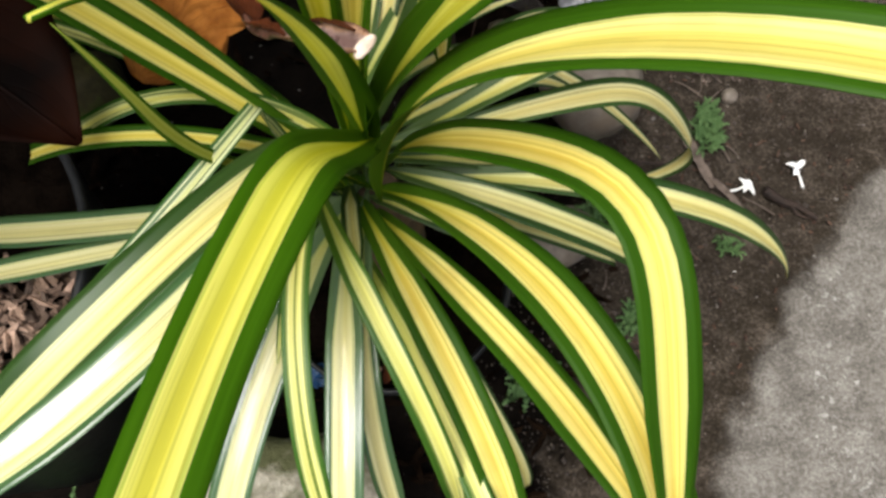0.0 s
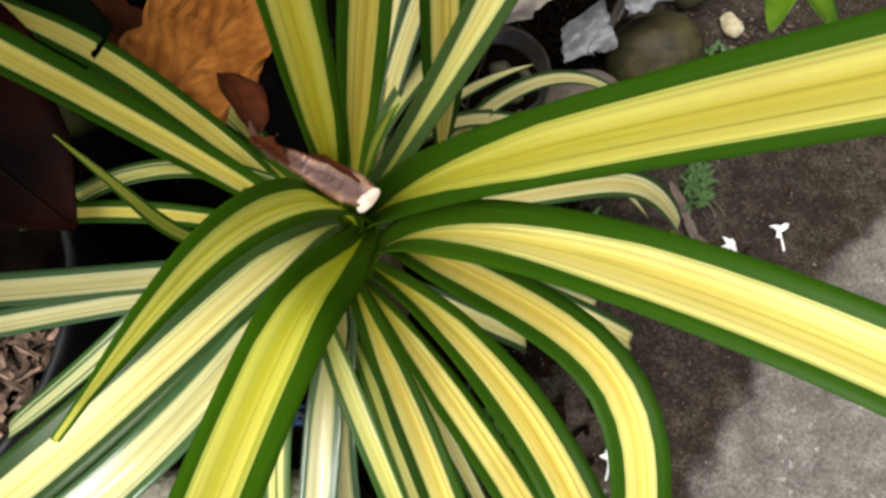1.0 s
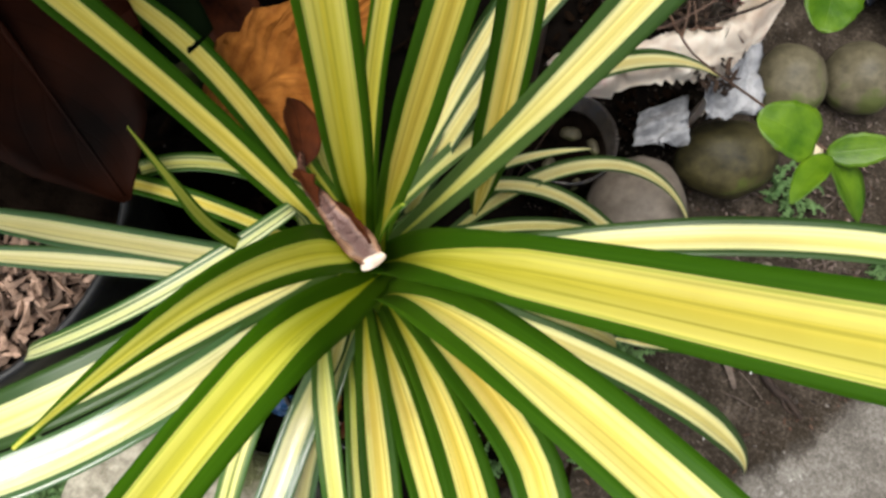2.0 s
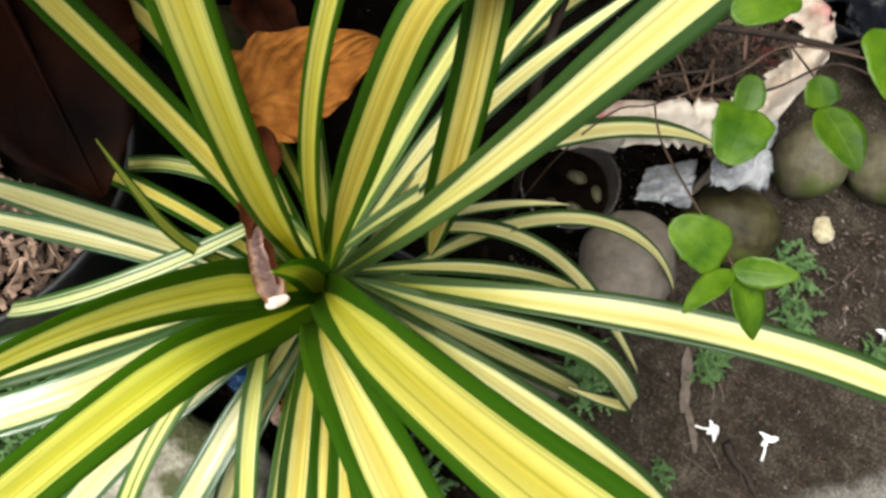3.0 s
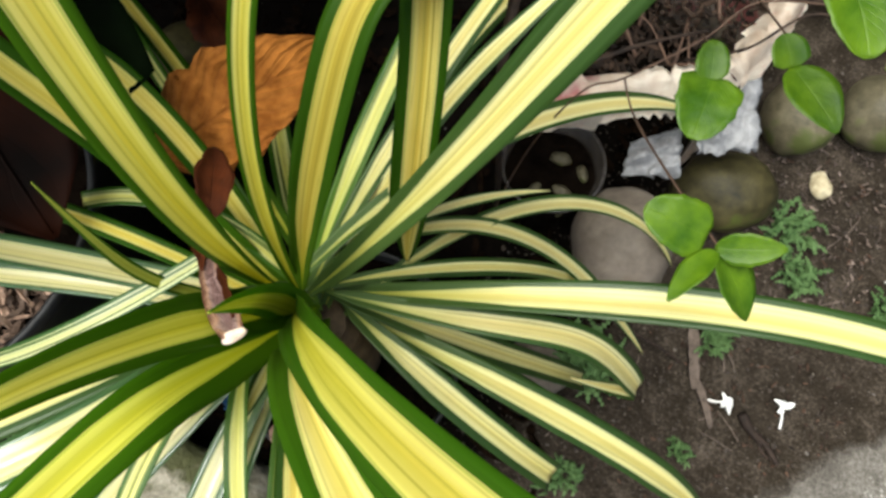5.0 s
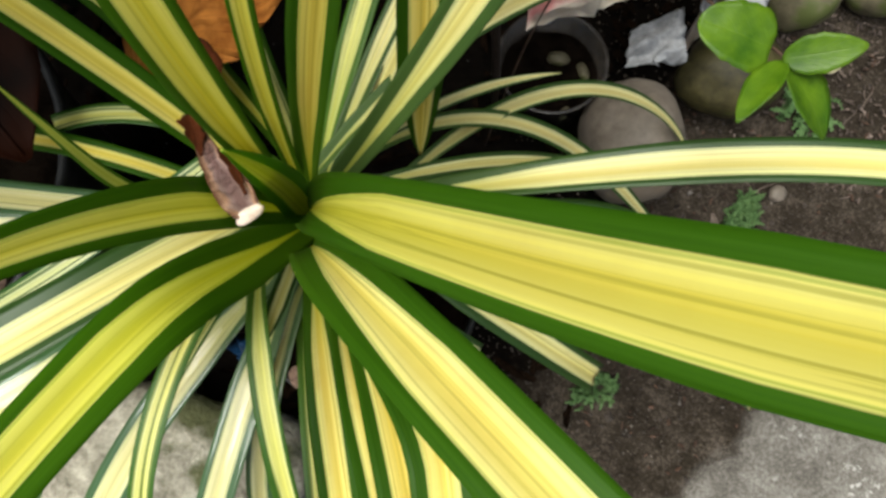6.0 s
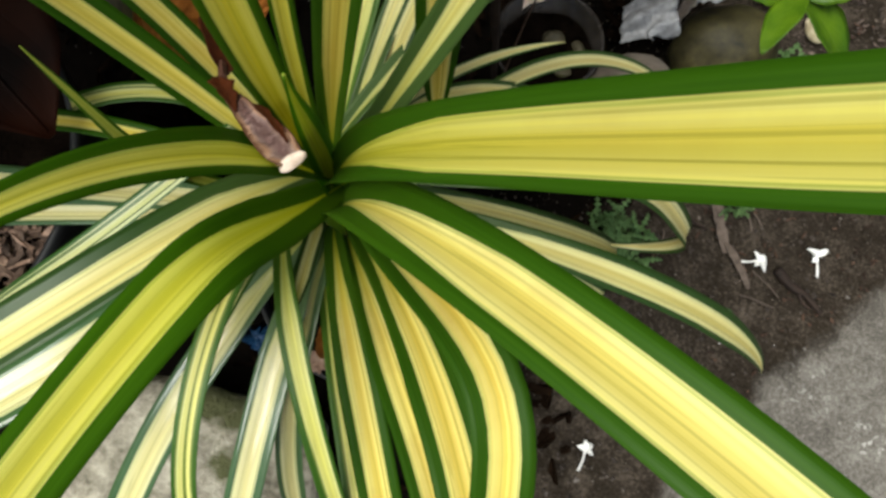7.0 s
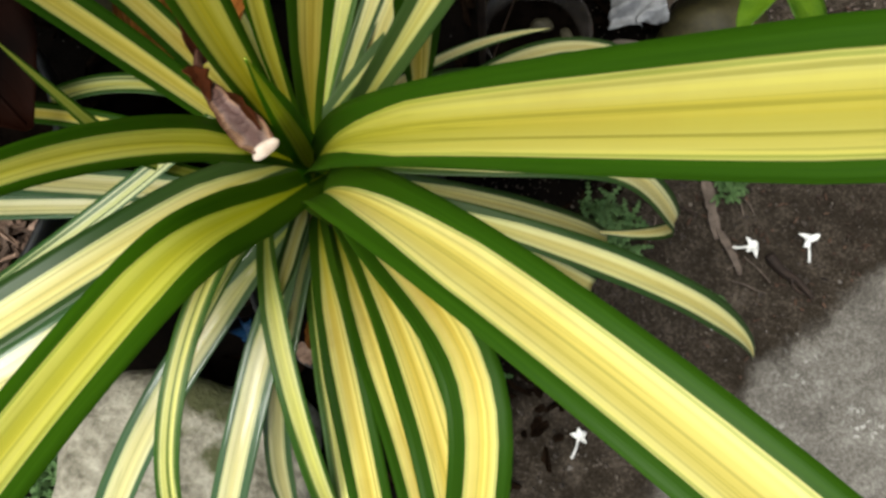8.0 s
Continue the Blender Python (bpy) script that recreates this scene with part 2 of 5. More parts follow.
def simple_leaf(name, dark, light, vein, gloss, glow=0.2, vein_strength=0.5, patch=45.0, ridges=0.0):
    m, t, p = nodes_of(name)
    uv = t.nodes.new("ShaderNodeUVMap")
    uv.uv_map = "blade"
    sep = t.nodes.new("ShaderNodeSeparateXYZ")
    t.links.new(uv.outputs[0], sep.inputs[0])
    far = math_node(t, "ABSOLUTE", math_node(t, "SUBTRACT", sep.outputs[0], 0.5))
    mid = ramp(t, far, [(0.0, (1, 1, 1)), (0.03, (0, 0, 0))]).outputs[0]
    slant = math_node(t, "ADD", math_node(t, "MULTIPLY", sep.outputs[1], 8.0), math_node(t, "MULTIPLY", far, -7.0))
    rib = math_node(t, "PINGPONG", slant, 0.5)
    ribs = ramp(t, rib, [(0.0, (1, 1, 1)), (0.09, (0, 0, 0))]).outputs[0]
    mott = noise_node(t, patch, 5.0, 0.6)
    colour = ramp(t, mott, [(0.33, dark), (0.68, light)]).outputs[0]
    lines = math_node(t, "MAXIMUM", mid, math_node(t, "MULTIPLY", ribs, 0.5))
    colour = mix(t, math_node(t, "MULTIPLY", lines, vein_strength), colour, vein)
    t.links.new(colour, p.inputs["Base Color"])
    p.inputs["Roughness"].default_value = gloss
    p.inputs["Specular IOR Level"].default_value = max(0.03, 0.75 - gloss)
    height = math_node(t, "SUBTRACT", mott, math_node(t, "MULTIPLY", lines, 1.4 * vein_strength))
    if ridges:
        crease = math_node(t, "ADD", slant, math_node(t, "MULTIPLY", noise_node(t, 45.0, 3.0, 0.6), 1.6))
        fur = math_node(t, "PINGPONG", crease, 0.5)
        height = math_node(t, "ADD", height, math_node(t, "MULTIPLY", fur, ridges))
        colour = mix(t, ramp(t, fur, [(0.04, (0.3, 0.3, 0.3)), (0.3, (0, 0, 0))]).outputs[0], colour, vein)
        t.links.new(colour, p.inputs["Base Color"])
    bump(t, p, height, 0.5 + 0.1 * ridges, 0.0012 + 0.0006 * ridges)
    tl = t.nodes.new("ShaderNodeBsdfTranslucent")
    t.links.new(colour, tl.inputs[0])
    ms = t.nodes.new("ShaderNodeMixShader")
    ms.inputs[0].default_value = glow
    t.links.new(p.outputs[0], ms.inputs[1])
    t.links.new(tl.outputs[0], ms.inputs[2])
    t.links.new(ms.outputs[0], t.nodes["Material Output"].inputs[0])
    return m


VINE_LEAF = simple_leaf("vine_leaf", (0.030, 0.088, 0.0015), (0.105, 0.195, 0.007), (0.13, 0.22, 0.018), 0.42, 0.30, 0.16, 70.0)
WEED_LEAF = simple_leaf("weed_leaf", (0.045, 0.100, 0.030), (0.135, 0.230, 0.085), (0.15, 0.24, 0.10), 0.6)
DRY_ORANGE = simple_leaf("dry_orange_leaf", (0.250, 0.082, 0.013), (0.58, 0.225, 0.044), (0.20, 0.066, 0.014), 0.66, 0.3, 0.45, 60.0, 2.6)
# Red brown dry leaf, with lit and shaded tones mixed into its colour.
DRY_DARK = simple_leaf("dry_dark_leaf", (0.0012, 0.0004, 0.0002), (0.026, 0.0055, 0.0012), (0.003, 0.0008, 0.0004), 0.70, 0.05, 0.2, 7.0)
# Green taken nearly to black: deep shade is put into the leaf colour.
SHADED_GREEN = simple_leaf("shaded_green_leaf", (0.0006, 0.0016, 0.0003), (0.0016, 0.0046, 0.0007), (0.0012, 0.003, 0.0007), 0.8, 0.05, 0.4)
DRY_RED = simple_leaf("dry_red_leaf", (0.022, 0.005, 0.0018), (0.095, 0.024, 0.0065), (0.014, 0.0035, 0.002), 0.6, 0.08)


def petiole_material():
    """Shrivelled stalk: mauve grey in its hollow, orange brown along the rims, dark towards the blade."""
    m, t, p = nodes_of("dry_petiole")
    uv = t.nodes.new("ShaderNodeUVMap")
    uv.uv_map = "blade"
    s = t.nodes.new("ShaderNodeSeparateXYZ")
    t.links.new(uv.outputs[0], s.inputs[0])
    grain = noise_node(t, 160.0, 5.0, 0.65)
    blot = noise_node(t, 320.0, 4.0, 0.6)
    far = math_node(t, "ABSOLUTE", math_node(t, "SUBTRACT", s.outputs[0], 0.5))
    far = math_node(t, "ADD", far, math_node(t, "MULTIPLY", math_node(t, "SUBTRACT", grain, 0.5), 0.5))
    colour = ramp(t, far, [(0.10, (0.17, 0.095, 0.085)), (0.25, (0.30, 0.20, 0.175)), (0.35, (0.50, 0.29, 0.18)), (0.48, (0.12, 0.045, 0.018))]).outputs[0]
    stem = ramp(t, blot, [(0.35, (0.03, 0.011, 0.006)), (0.65, (0.13, 0.05, 0.028))]).outputs[0]
    colour = mix(t, ramp(t, s.outputs[1], [(0.42, (1, 1, 1)), (0.62, (0, 0, 0))]).outputs[0], colour, stem)
    colour = mix(t, 0.35, colour, blot, "MULTIPLY")
    t.links.new(colour, p.inputs["Base Color"])
    p.inputs["Roughness"].default_value = 0.5
    bump(t, p, math_node(t, "ADD", grain, blot), 0.9, 0.002)
    return m


PETIOLE = petiole_material()
SCAR = mottled("petiole_scar", (0.42, 0.29, 0.22), (0.80, 0.68, 0.58), 160.0, 0.5)
TRUNK = mottled("trunk_bark", (0.05, 0.035, 0.02), (0.16, 0.11, 0.06), 40.0, 0.8)
STONE = mottled("river_stone", (0.035, 0.031, 0.017), (0.130, 0.114, 0.072), 20.0, 0.55, 0.4, 0.002, 130.0, ((0.062, 0.074, 0.022), 17.0, 0.53))
STONE_MOSS = mottled("mossy_stone", (0.009, 0.008, 0.003), (0.062, 0.053, 0.019), 16.0, 0.6, 0.5, 0.002, 140.0, ((0.060, 0.076, 0.014), 20.0, 0.58))
STONE_GREY = mottled("grey_stone", (0.095, 0.078, 0.062), (0.225, 0.190, 0.155), 10.0, 0.55, 0.3, 0.0015, 120.0, ((0.14, 0.110, 0.082), 9.0, 0.56))
PALE = mottled("pale_block", (0.085, 0.076, 0.052), (0.46, 0.43, 0.345), 38.0, 0.85, 1.0, 0.008, 190.0, ((0.075, 0.080, 0.034), 15.0, 0.53))
BARK = mottled("dry_bark", (0.045, 0.033, 0.026), (0.135, 0.105, 0.085), 90.0, 0.8, 0.6, 0.001)
TWIG = mottled("dead_twig", (0.008, 0.005, 0.004), (0.038, 0.024, 0.017), 70.0, 0.8, 0.6, 0.001)
VINE_STEM = mottled("vine_stem", (0.04, 0.022, 0.016), (0.13, 0.08, 0.055), 80.0, 0.65)
BLACK_POT = mottled("black_plastic", (0.006, 0.007, 0.008), (0.018, 0.019, 0.02), 20.0, 0.5, 0.2, 0.001)
CHIP = mottled("wood_chip", (0.08, 0.048, 0.034), (0.30, 0.21, 0.16), 90.0, 0.8, 0.5, 0.001, loose=True)
CRUMBLE = mottled("greyish_bark", (0.035, 0.026, 0.022), (0.17, 0.135, 0.118), 90.0, 0.85, 0.5, 0.001, loose=True)
# Near-black soil and litter: the shade under the leaves is in their colours.
SHADED_SOIL = mottled("shaded_soil", (0.0015, 0.0011, 0.0008), (0.008, 0.0055, 0.004), 60.0, 0.95, 0.9, 0.006, shine=0.0)
SHADED_LITTER = mottled("leaf_litter", (0.0015, 0.001, 0.0008), (0.013, 0.008, 0.005), 50.0, 0.95, 0.5, 0.002, shine=0.0)
MULCH = mottled("brown_mulch", (0.010, 0.006, 0.004), (0.085, 0.048, 0.032), 70.0, 0.85, 0.5, 0.001, loose=True)
DEBRIS = mottled("dark_mulch", (0.004, 0.0026, 0.0018), (0.042, 0.025, 0.016), 70.0, 0.85, 0.5, 0.001, loose=True)
PETAL = mottled("white_petal", (0.60, 0.60, 0.58), (0.78, 0.78, 0.76), 90.0, 0.5, 0.2, 0.0005)
LUMP = mottled("cream_lump", (0.26, 0.21, 0.12), (0.55, 0.49, 0.34), 80.0, 0.8, 0.7, 0.003)
PAPER = mottled("dirty_paper", (0.58, 0.45, 0.34), (0.88, 0.83, 0.74), 16.0, 0.6, 0.5, 0.004, 90.0, ((0.58, 0.24, 0.23), 12.0, 0.55))
GREY_FILM = mottled("grey_film", (0.075, 0.078, 0.083), (0.27, 0.275, 0.29), 26.0, 0.35, 0.5, 0.003)
BLUE_CLOTH = mottled("blue_plastic", (0.003, 0.014, 0.040), (0.010, 0.042, 0.105), 30.0, 0.4, 0.4, 0.002)
BLACK_FILM = mottled("black_film", (0.002, 0.0025, 0.0035), (0.006, 0.007, 0.010), 9.0, 0.30, 0.9, 0.01, 40.0, shine=0.12)
WALL = mottled("weathered_wall", (0.05, 0.048, 0.042), (0.11, 0.105, 0.09), 3.0, 0.9, 0.4, 0.003, 40.0)


def ground_material():
    """Damp earth stain spread over worn concrete, with grit and pale scuffs; the soil bed's shade is in its colour."""
    m, t, p = nodes_of("worn_concrete")
    c = t.nodes.new("ShaderNodeTexCoord")
    s = t.nodes.new("ShaderNodeSeparateXYZ")
    t.links.new(c.outputs["Object"], s.inputs[0])
    x, y = s.outputs[0], s.outputs[1]
    edge = math_node(t, "ADD", math_node(t, "MULTIPLY", y, 0.28), math_node(t, "MULTIPLY", math_node(t, "MULTIPLY", y, y), 1.15))
    side = math_node(t, "SUBTRACT", math_node(t, "SUBTRACT", x, 0.207), edge)
    wav = noise_node(t, 16.0, 8.0, 0.68)
    side = math_node(t, "ADD", side, math_node(t, "MULTIPLY", math_node(t, "SUBTRACT", wav, 0.5), 0.085))
    clean = ramp(t, math_node(t, "ADD", math_node(t, "MULTIPLY", side, 14.0), 0.5, True), [(0.30, (0, 0, 0)), (0.44, (0.30, 0.30, 0.30)), (0.50, (0.68, 0.68, 0.68)), (0.72, (1, 1, 1))]).outputs[0]
    grit = noise_node(t, 260.0, 5.0, 0.7)
    mid = noise_node(t, 45.0, 6.0, 0.65)
    blotch = noise_node(t, 14.0, 4.0, 0.6)
    both = math_node(t, "ADD", math_node(t, "MULTIPLY", grit, 0.4), math_node(t, "ADD", math_node(t, "MULTIPLY", mid, 0.38), math_node(t, "MULTIPLY", blotch, 0.22)))
    speck = noise_node(t, 430.0, 4.0, 0.75)
    rough_mix = math_node(t, "ADD", math_node(t, "MULTIPLY", speck, 0.30), math_node(t, "MULTIPLY", both, 0.70))
    stone = ramp(t, rough_mix, [(0.38, (0.044, 0.040, 0.035)), (0.485, (0.104, 0.096, 0.084)), (0.60, (0.205, 0.194, 0.175))]).outputs[0]
    flaked = ramp(t, noise_node(t, 150.0, 4.0, 0.7), [(0.56, (0, 0, 0)), (0.62, (1, 1, 1))]).outputs[0]
    where_flaked = ramp(t, noise_node(t, 11.0, 3.0, 0.5), [(0.51, (0, 0, 0)), (0.62, (0.85, 0.85, 0.85))]).outputs[0]
    stone = mix(t, math_node(t, "MULTIPLY", flaked, where_flaked), stone, (0.36, 0.35, 0.33))
    damp = ramp(t, rough_mix, [(0.38, (0.007, 0.0052, 0.0038)), (0.50, (0.024, 0.0190, 0.0142)), (0.62, (0.086, 0.070, 0.055))]).outputs[0]
    colour = mix(t, clean, damp, stone)
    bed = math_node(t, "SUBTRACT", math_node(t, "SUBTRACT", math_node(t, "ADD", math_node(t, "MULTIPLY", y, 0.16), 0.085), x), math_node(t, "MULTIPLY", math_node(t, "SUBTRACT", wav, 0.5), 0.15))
    shaded_bed = ramp(t, math_node(t, "ADD", math_node(t, "MULTIPLY", bed, 7.0), 0.5, True), [(0.45, (0, 0, 0)), (0.65, (1, 1, 1))]).outputs[0]
    # Bed soil close to black: shade beneath the plant is painted into it.
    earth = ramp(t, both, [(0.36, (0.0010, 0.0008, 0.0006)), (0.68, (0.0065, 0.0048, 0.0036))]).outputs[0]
    colour = mix(t, shaded_bed, colour, earth)
    dist = t.nodes.new("ShaderNodeVectorMath")
    dist.operation = "DISTANCE"
    dist.inputs[1].default_value = (0.1, 0.3, 0)
    t.links.new(c.outputs["Object"], dist.inputs[0])
    wide = noise_node(t, 1.7, 6.0, 0.62)
    away = math_node(t, "ADD", dist.outputs["Value"], math_node(t, "MULTIPLY", math_node(t, "SUBTRACT", wide, 0.5), 1.1))
    away = ramp(t, away, [(0.62, (0, 0, 0)), (0.95, (1, 1, 1))]).outputs[0]
    patchy = ramp(t, wide, [(0.30, (0.1, 0.1, 0.1)), (0.80, (0.8, 0.8, 0.8))]).outputs[0]
    colour = mix(t, away, colour, mix(t, patchy, stone, damp))
    scuff = ramp(t, noise_node(t, 110.0, 3.0, 0.5), [(0.70, (0, 0, 0)), (0.735, (1, 1, 1))]).outputs[0]
    colour = mix(t, math_node(t, "MULTIPLY", scuff, 0.2), colour, (0.45, 0.42, 0.40))
    t.links.new(colour, p.inputs["Base Color"])
    p.inputs["Roughness"].default_value = 0.9
    p.inputs["Specular IOR Level"].default_value = 0.03
    bump(t, p, both, 0.8, 0.004)
    return m


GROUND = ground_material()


# ---- building helpers ----
def part(name, bm, material, parent=None, label="", smooth=True):
    """Links a bmesh as one mesh object, under a thing if parent is given."""
    me = bpy.data.meshes.new(name)
    bm.normal_update()
    bm.to_mesh(me)
    bm.free()
    me.materials.append(material)
    if smooth:
        for f in me.polygons:
            f.use_smooth = True
    ob = new(name, me)
    if parent:
        ob.parent = parent
        ob.matrix_parent_inverse = parent.matrix_basis.inverted()
    if label:
        ob["label"] = label
    return ob


def empty(name, place, label, category, group="", kind=""):
    ob = new(name)
    ob.empty_display_size = 0.02
    ob.matrix_basis = Matrix.Translation(place)
    return tagged(ob, label, category, group, kind)


def tube(bm, points, radii, sides=8, cap=True):
    """A round rod along points."""
    points = [Vector(p) for p in points]
    rings = []
    for i, p in enumerate(points):
        d = (points[min(i + 1, len(points) - 1)] - points[max(i - 1, 0)]).normalized()
        a = d.orthogonal().normalized() if not rings else (last - d * last.dot(d)).normalized()
        last = a
        b = d.cross(a)
        r = radii[i] if hasattr(radii, "__len__") else radii
        rings.append([bm.verts.new(p + (a * math.cos(q) + b * math.sin(q)) * r) for q in (2 * math.pi * k / sides for k in range(sides))])
    for r0, r1 in zip(rings, rings[1:]):
        for k in range(sides):
            bm.faces.new((r0[k], r0[(k + 1) % sides], r1[(k + 1) % sides], r1[k]))
    if cap:
        bm.faces.new(list(reversed(rings[0])))
        bm.faces.new(rings[-1])


def smooth_line(points, n):
    """A rounded line through a few points."""
    pts = [Vector(p) for p in points]
    out = []
    for i in range(len(pts) - 1):
        a, b, c, d = pts[max(i - 1, 0)], pts[i], pts[i + 1], pts[min(i + 2, len(pts) - 1)]
        for k in range(n):
            s = k / n
            out.append(0.5 * (2 * b + (c - a) * s + (2 * a - 5 * b + 4 * c - d) * s * s + (3 * b - a - 3 * c + d) * s ** 3))
    return out + [pts[-1]]


def blade_mesh(line, sides, normals, half, fold, thick, across=6):
    """A blade with thickness: line, side and normal vectors and half widths along it."""
    bm = bmesh.new()
    layer = bm.loops.layers.uv.new("blade")
    n = len(line)
    top, bottom, where = [], [], {}
    for i in range(n):
        row_t, row_b = [], []
        for j in range(across + 1):
            u = 2 * j / across - 1
            lift = fold(i / (n - 1), u) * half[i]
            q = line[i] + sides[i] * (u * half[i]) + normals[i] * lift
            thin = thick * (1.15 - 0.85 * abs(u))
            for row, off in ((row_t, 0.5), (row_b, -0.5)):
                vert = bm.verts.new(q + normals[i] * thin * off)
                where[vert] = (j / across, i / (n - 1))
                row.append(vert)
        top.append(row_t)
        bottom.append(row_b)
    for i in range(n - 1):
        for j in range(across):
            bm.faces.new((top[i][j], top[i][j + 1], top[i + 1][j + 1], top[i + 1][j]))
            bm.faces.new((bottom[i][j + 1], bottom[i][j], bottom[i + 1][j], bottom[i + 1][j + 1]))
        for j, s in ((0, 1), (across, -1)):
            f = (top[i][j], top[i + 1][j], bottom[i + 1][j], bottom[i][j])
            bm.faces.new(f if s > 0 else f[::-1])
    for rt, rb, s in ((top[0], bottom[0], 1), (top[-1], bottom[-1], -1)):
        for j in range(across):
            f = (rt[j], rb[j], rb[j + 1], rt[j + 1])
            bm.faces.new(f if s > 0 else f[::-1])
    for f in bm.faces:
        for lp in f.loops:
            lp[layer].uv = where[lp.vert]
    return bm


def rock(name, place, size, turn, material, label, seed, rough=0.12, group="river stones", category="stone", fine=4, square=2.0):
    bm = bmesh.new()
    bmesh.ops.create_icosphere(bm, subdivisions=fine, radius=1.0)
    shift = Vector((seed * 3.7, seed * 1.3, seed * 5.1))
    for v in bm.verts:
        d = v.co.normalized()
        k = 1 + rough * noise.noise(d * 1.1 + shift) + rough * 0.35 * noise.noise(d * 3.1 + shift) + 0.01 * noise.noise(d * 14 + shift)
        k /= (abs(d.x) ** square + abs(d.y) ** square + abs(d.z) ** square) ** (1 / square)
        v.co = Vector((d.x * size[0], d.y * size[1], d.z * size[2])) * k
    bmesh.ops.rotate(bm, verts=bm.verts, cent=(0, 0, 0), matrix=Euler((0.05 * seed % 0.2, 0.1, turn)).to_matrix())
    ob = part(name, bm, material)
    ob.matrix_basis = Matrix.Translation(place)
    return tagged(ob, label, category, group)


# ---- setting ----
def build_ground():
    fine = np.arange(-0.75, 1.0001, 0.0125)
    out = np.array([1.2, 1.8, 3, 6, 15, 50, 200, 1000])
    axis = np.concatenate([-out[::-1] - 0.3, fine, out + 0.4])
    bm = bmesh.new()
    rows = []
    for y in axis:
        row = []
        for x in axis:
            near = max(0.0, 1 - max(abs(x), abs(y)) / 1.2)
            bed = 0.5 - 0.5 * math.tanh((x - 0.13) * 20)
            z = near * (0.0016 + 0.007 * bed) * (noise.noise(Vector((x * 22, y * 22, 0))) + 0.6 * noise.noise(Vector((x * 70, y * 70, 3)))) - 0.003 * bed
            row.append(bm.verts.new((x, y, z)))
        rows.append(row)
    for r0, r1 in zip(rows, rows[1:]):
        for k in range(len(axis) - 1):
            bm.faces.new((r0[k], r0[k + 1], r1[k + 1], r1[k]))
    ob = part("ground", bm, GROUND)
    tagged(ob, "worn grey concrete stained with dark damp earth beside a soil bed", "ground", kind="structure")


def build_wall(name, x0, y0, x1, y1, high, low=-0.05):
    bm = bmesh.new()
    bmesh.ops.create_cube(bm, size=1.0)
    for v in bm.verts:
        v.co = Vector((x0 + (x1 - x0) * (v.co.x + 0.5), y0 + (y1 - y0) * (v.co.y + 0.5), low + (high - low) * (v.co.z + 0.5)))
    bmesh.ops.bevel(bm, geom=list(bm.edges), offset=0.008, segments=2, affect="EDGES")
    tagged(part(name, bm, WALL, smooth=False), "weathered grey plastered " + ("ledge out of view, added for shade" if low > 0 else "wall out of view, added to cut sky light"), "ledge" if low > 0 else "wall", kind="structure")


build_ground()
# Unseen walls and ledge, added only to block light at the left and back.
build_wall("wall_west", -0.95, 0.02, -0.75, 1.35, 2.2)
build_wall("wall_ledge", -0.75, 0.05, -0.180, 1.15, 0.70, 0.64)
build_wall("wall_north", -0.75, 1.15, 1.6, 1.35, 2.0)

# ---- the variegated screw pine ----
CROWN = (-0.044, 0.165)
plant = empty("screw_pine", (CROWN[0], CROWN[1], 0.085), "large variegated screw pine with green-edged yellow leaves in a pot", "plant")


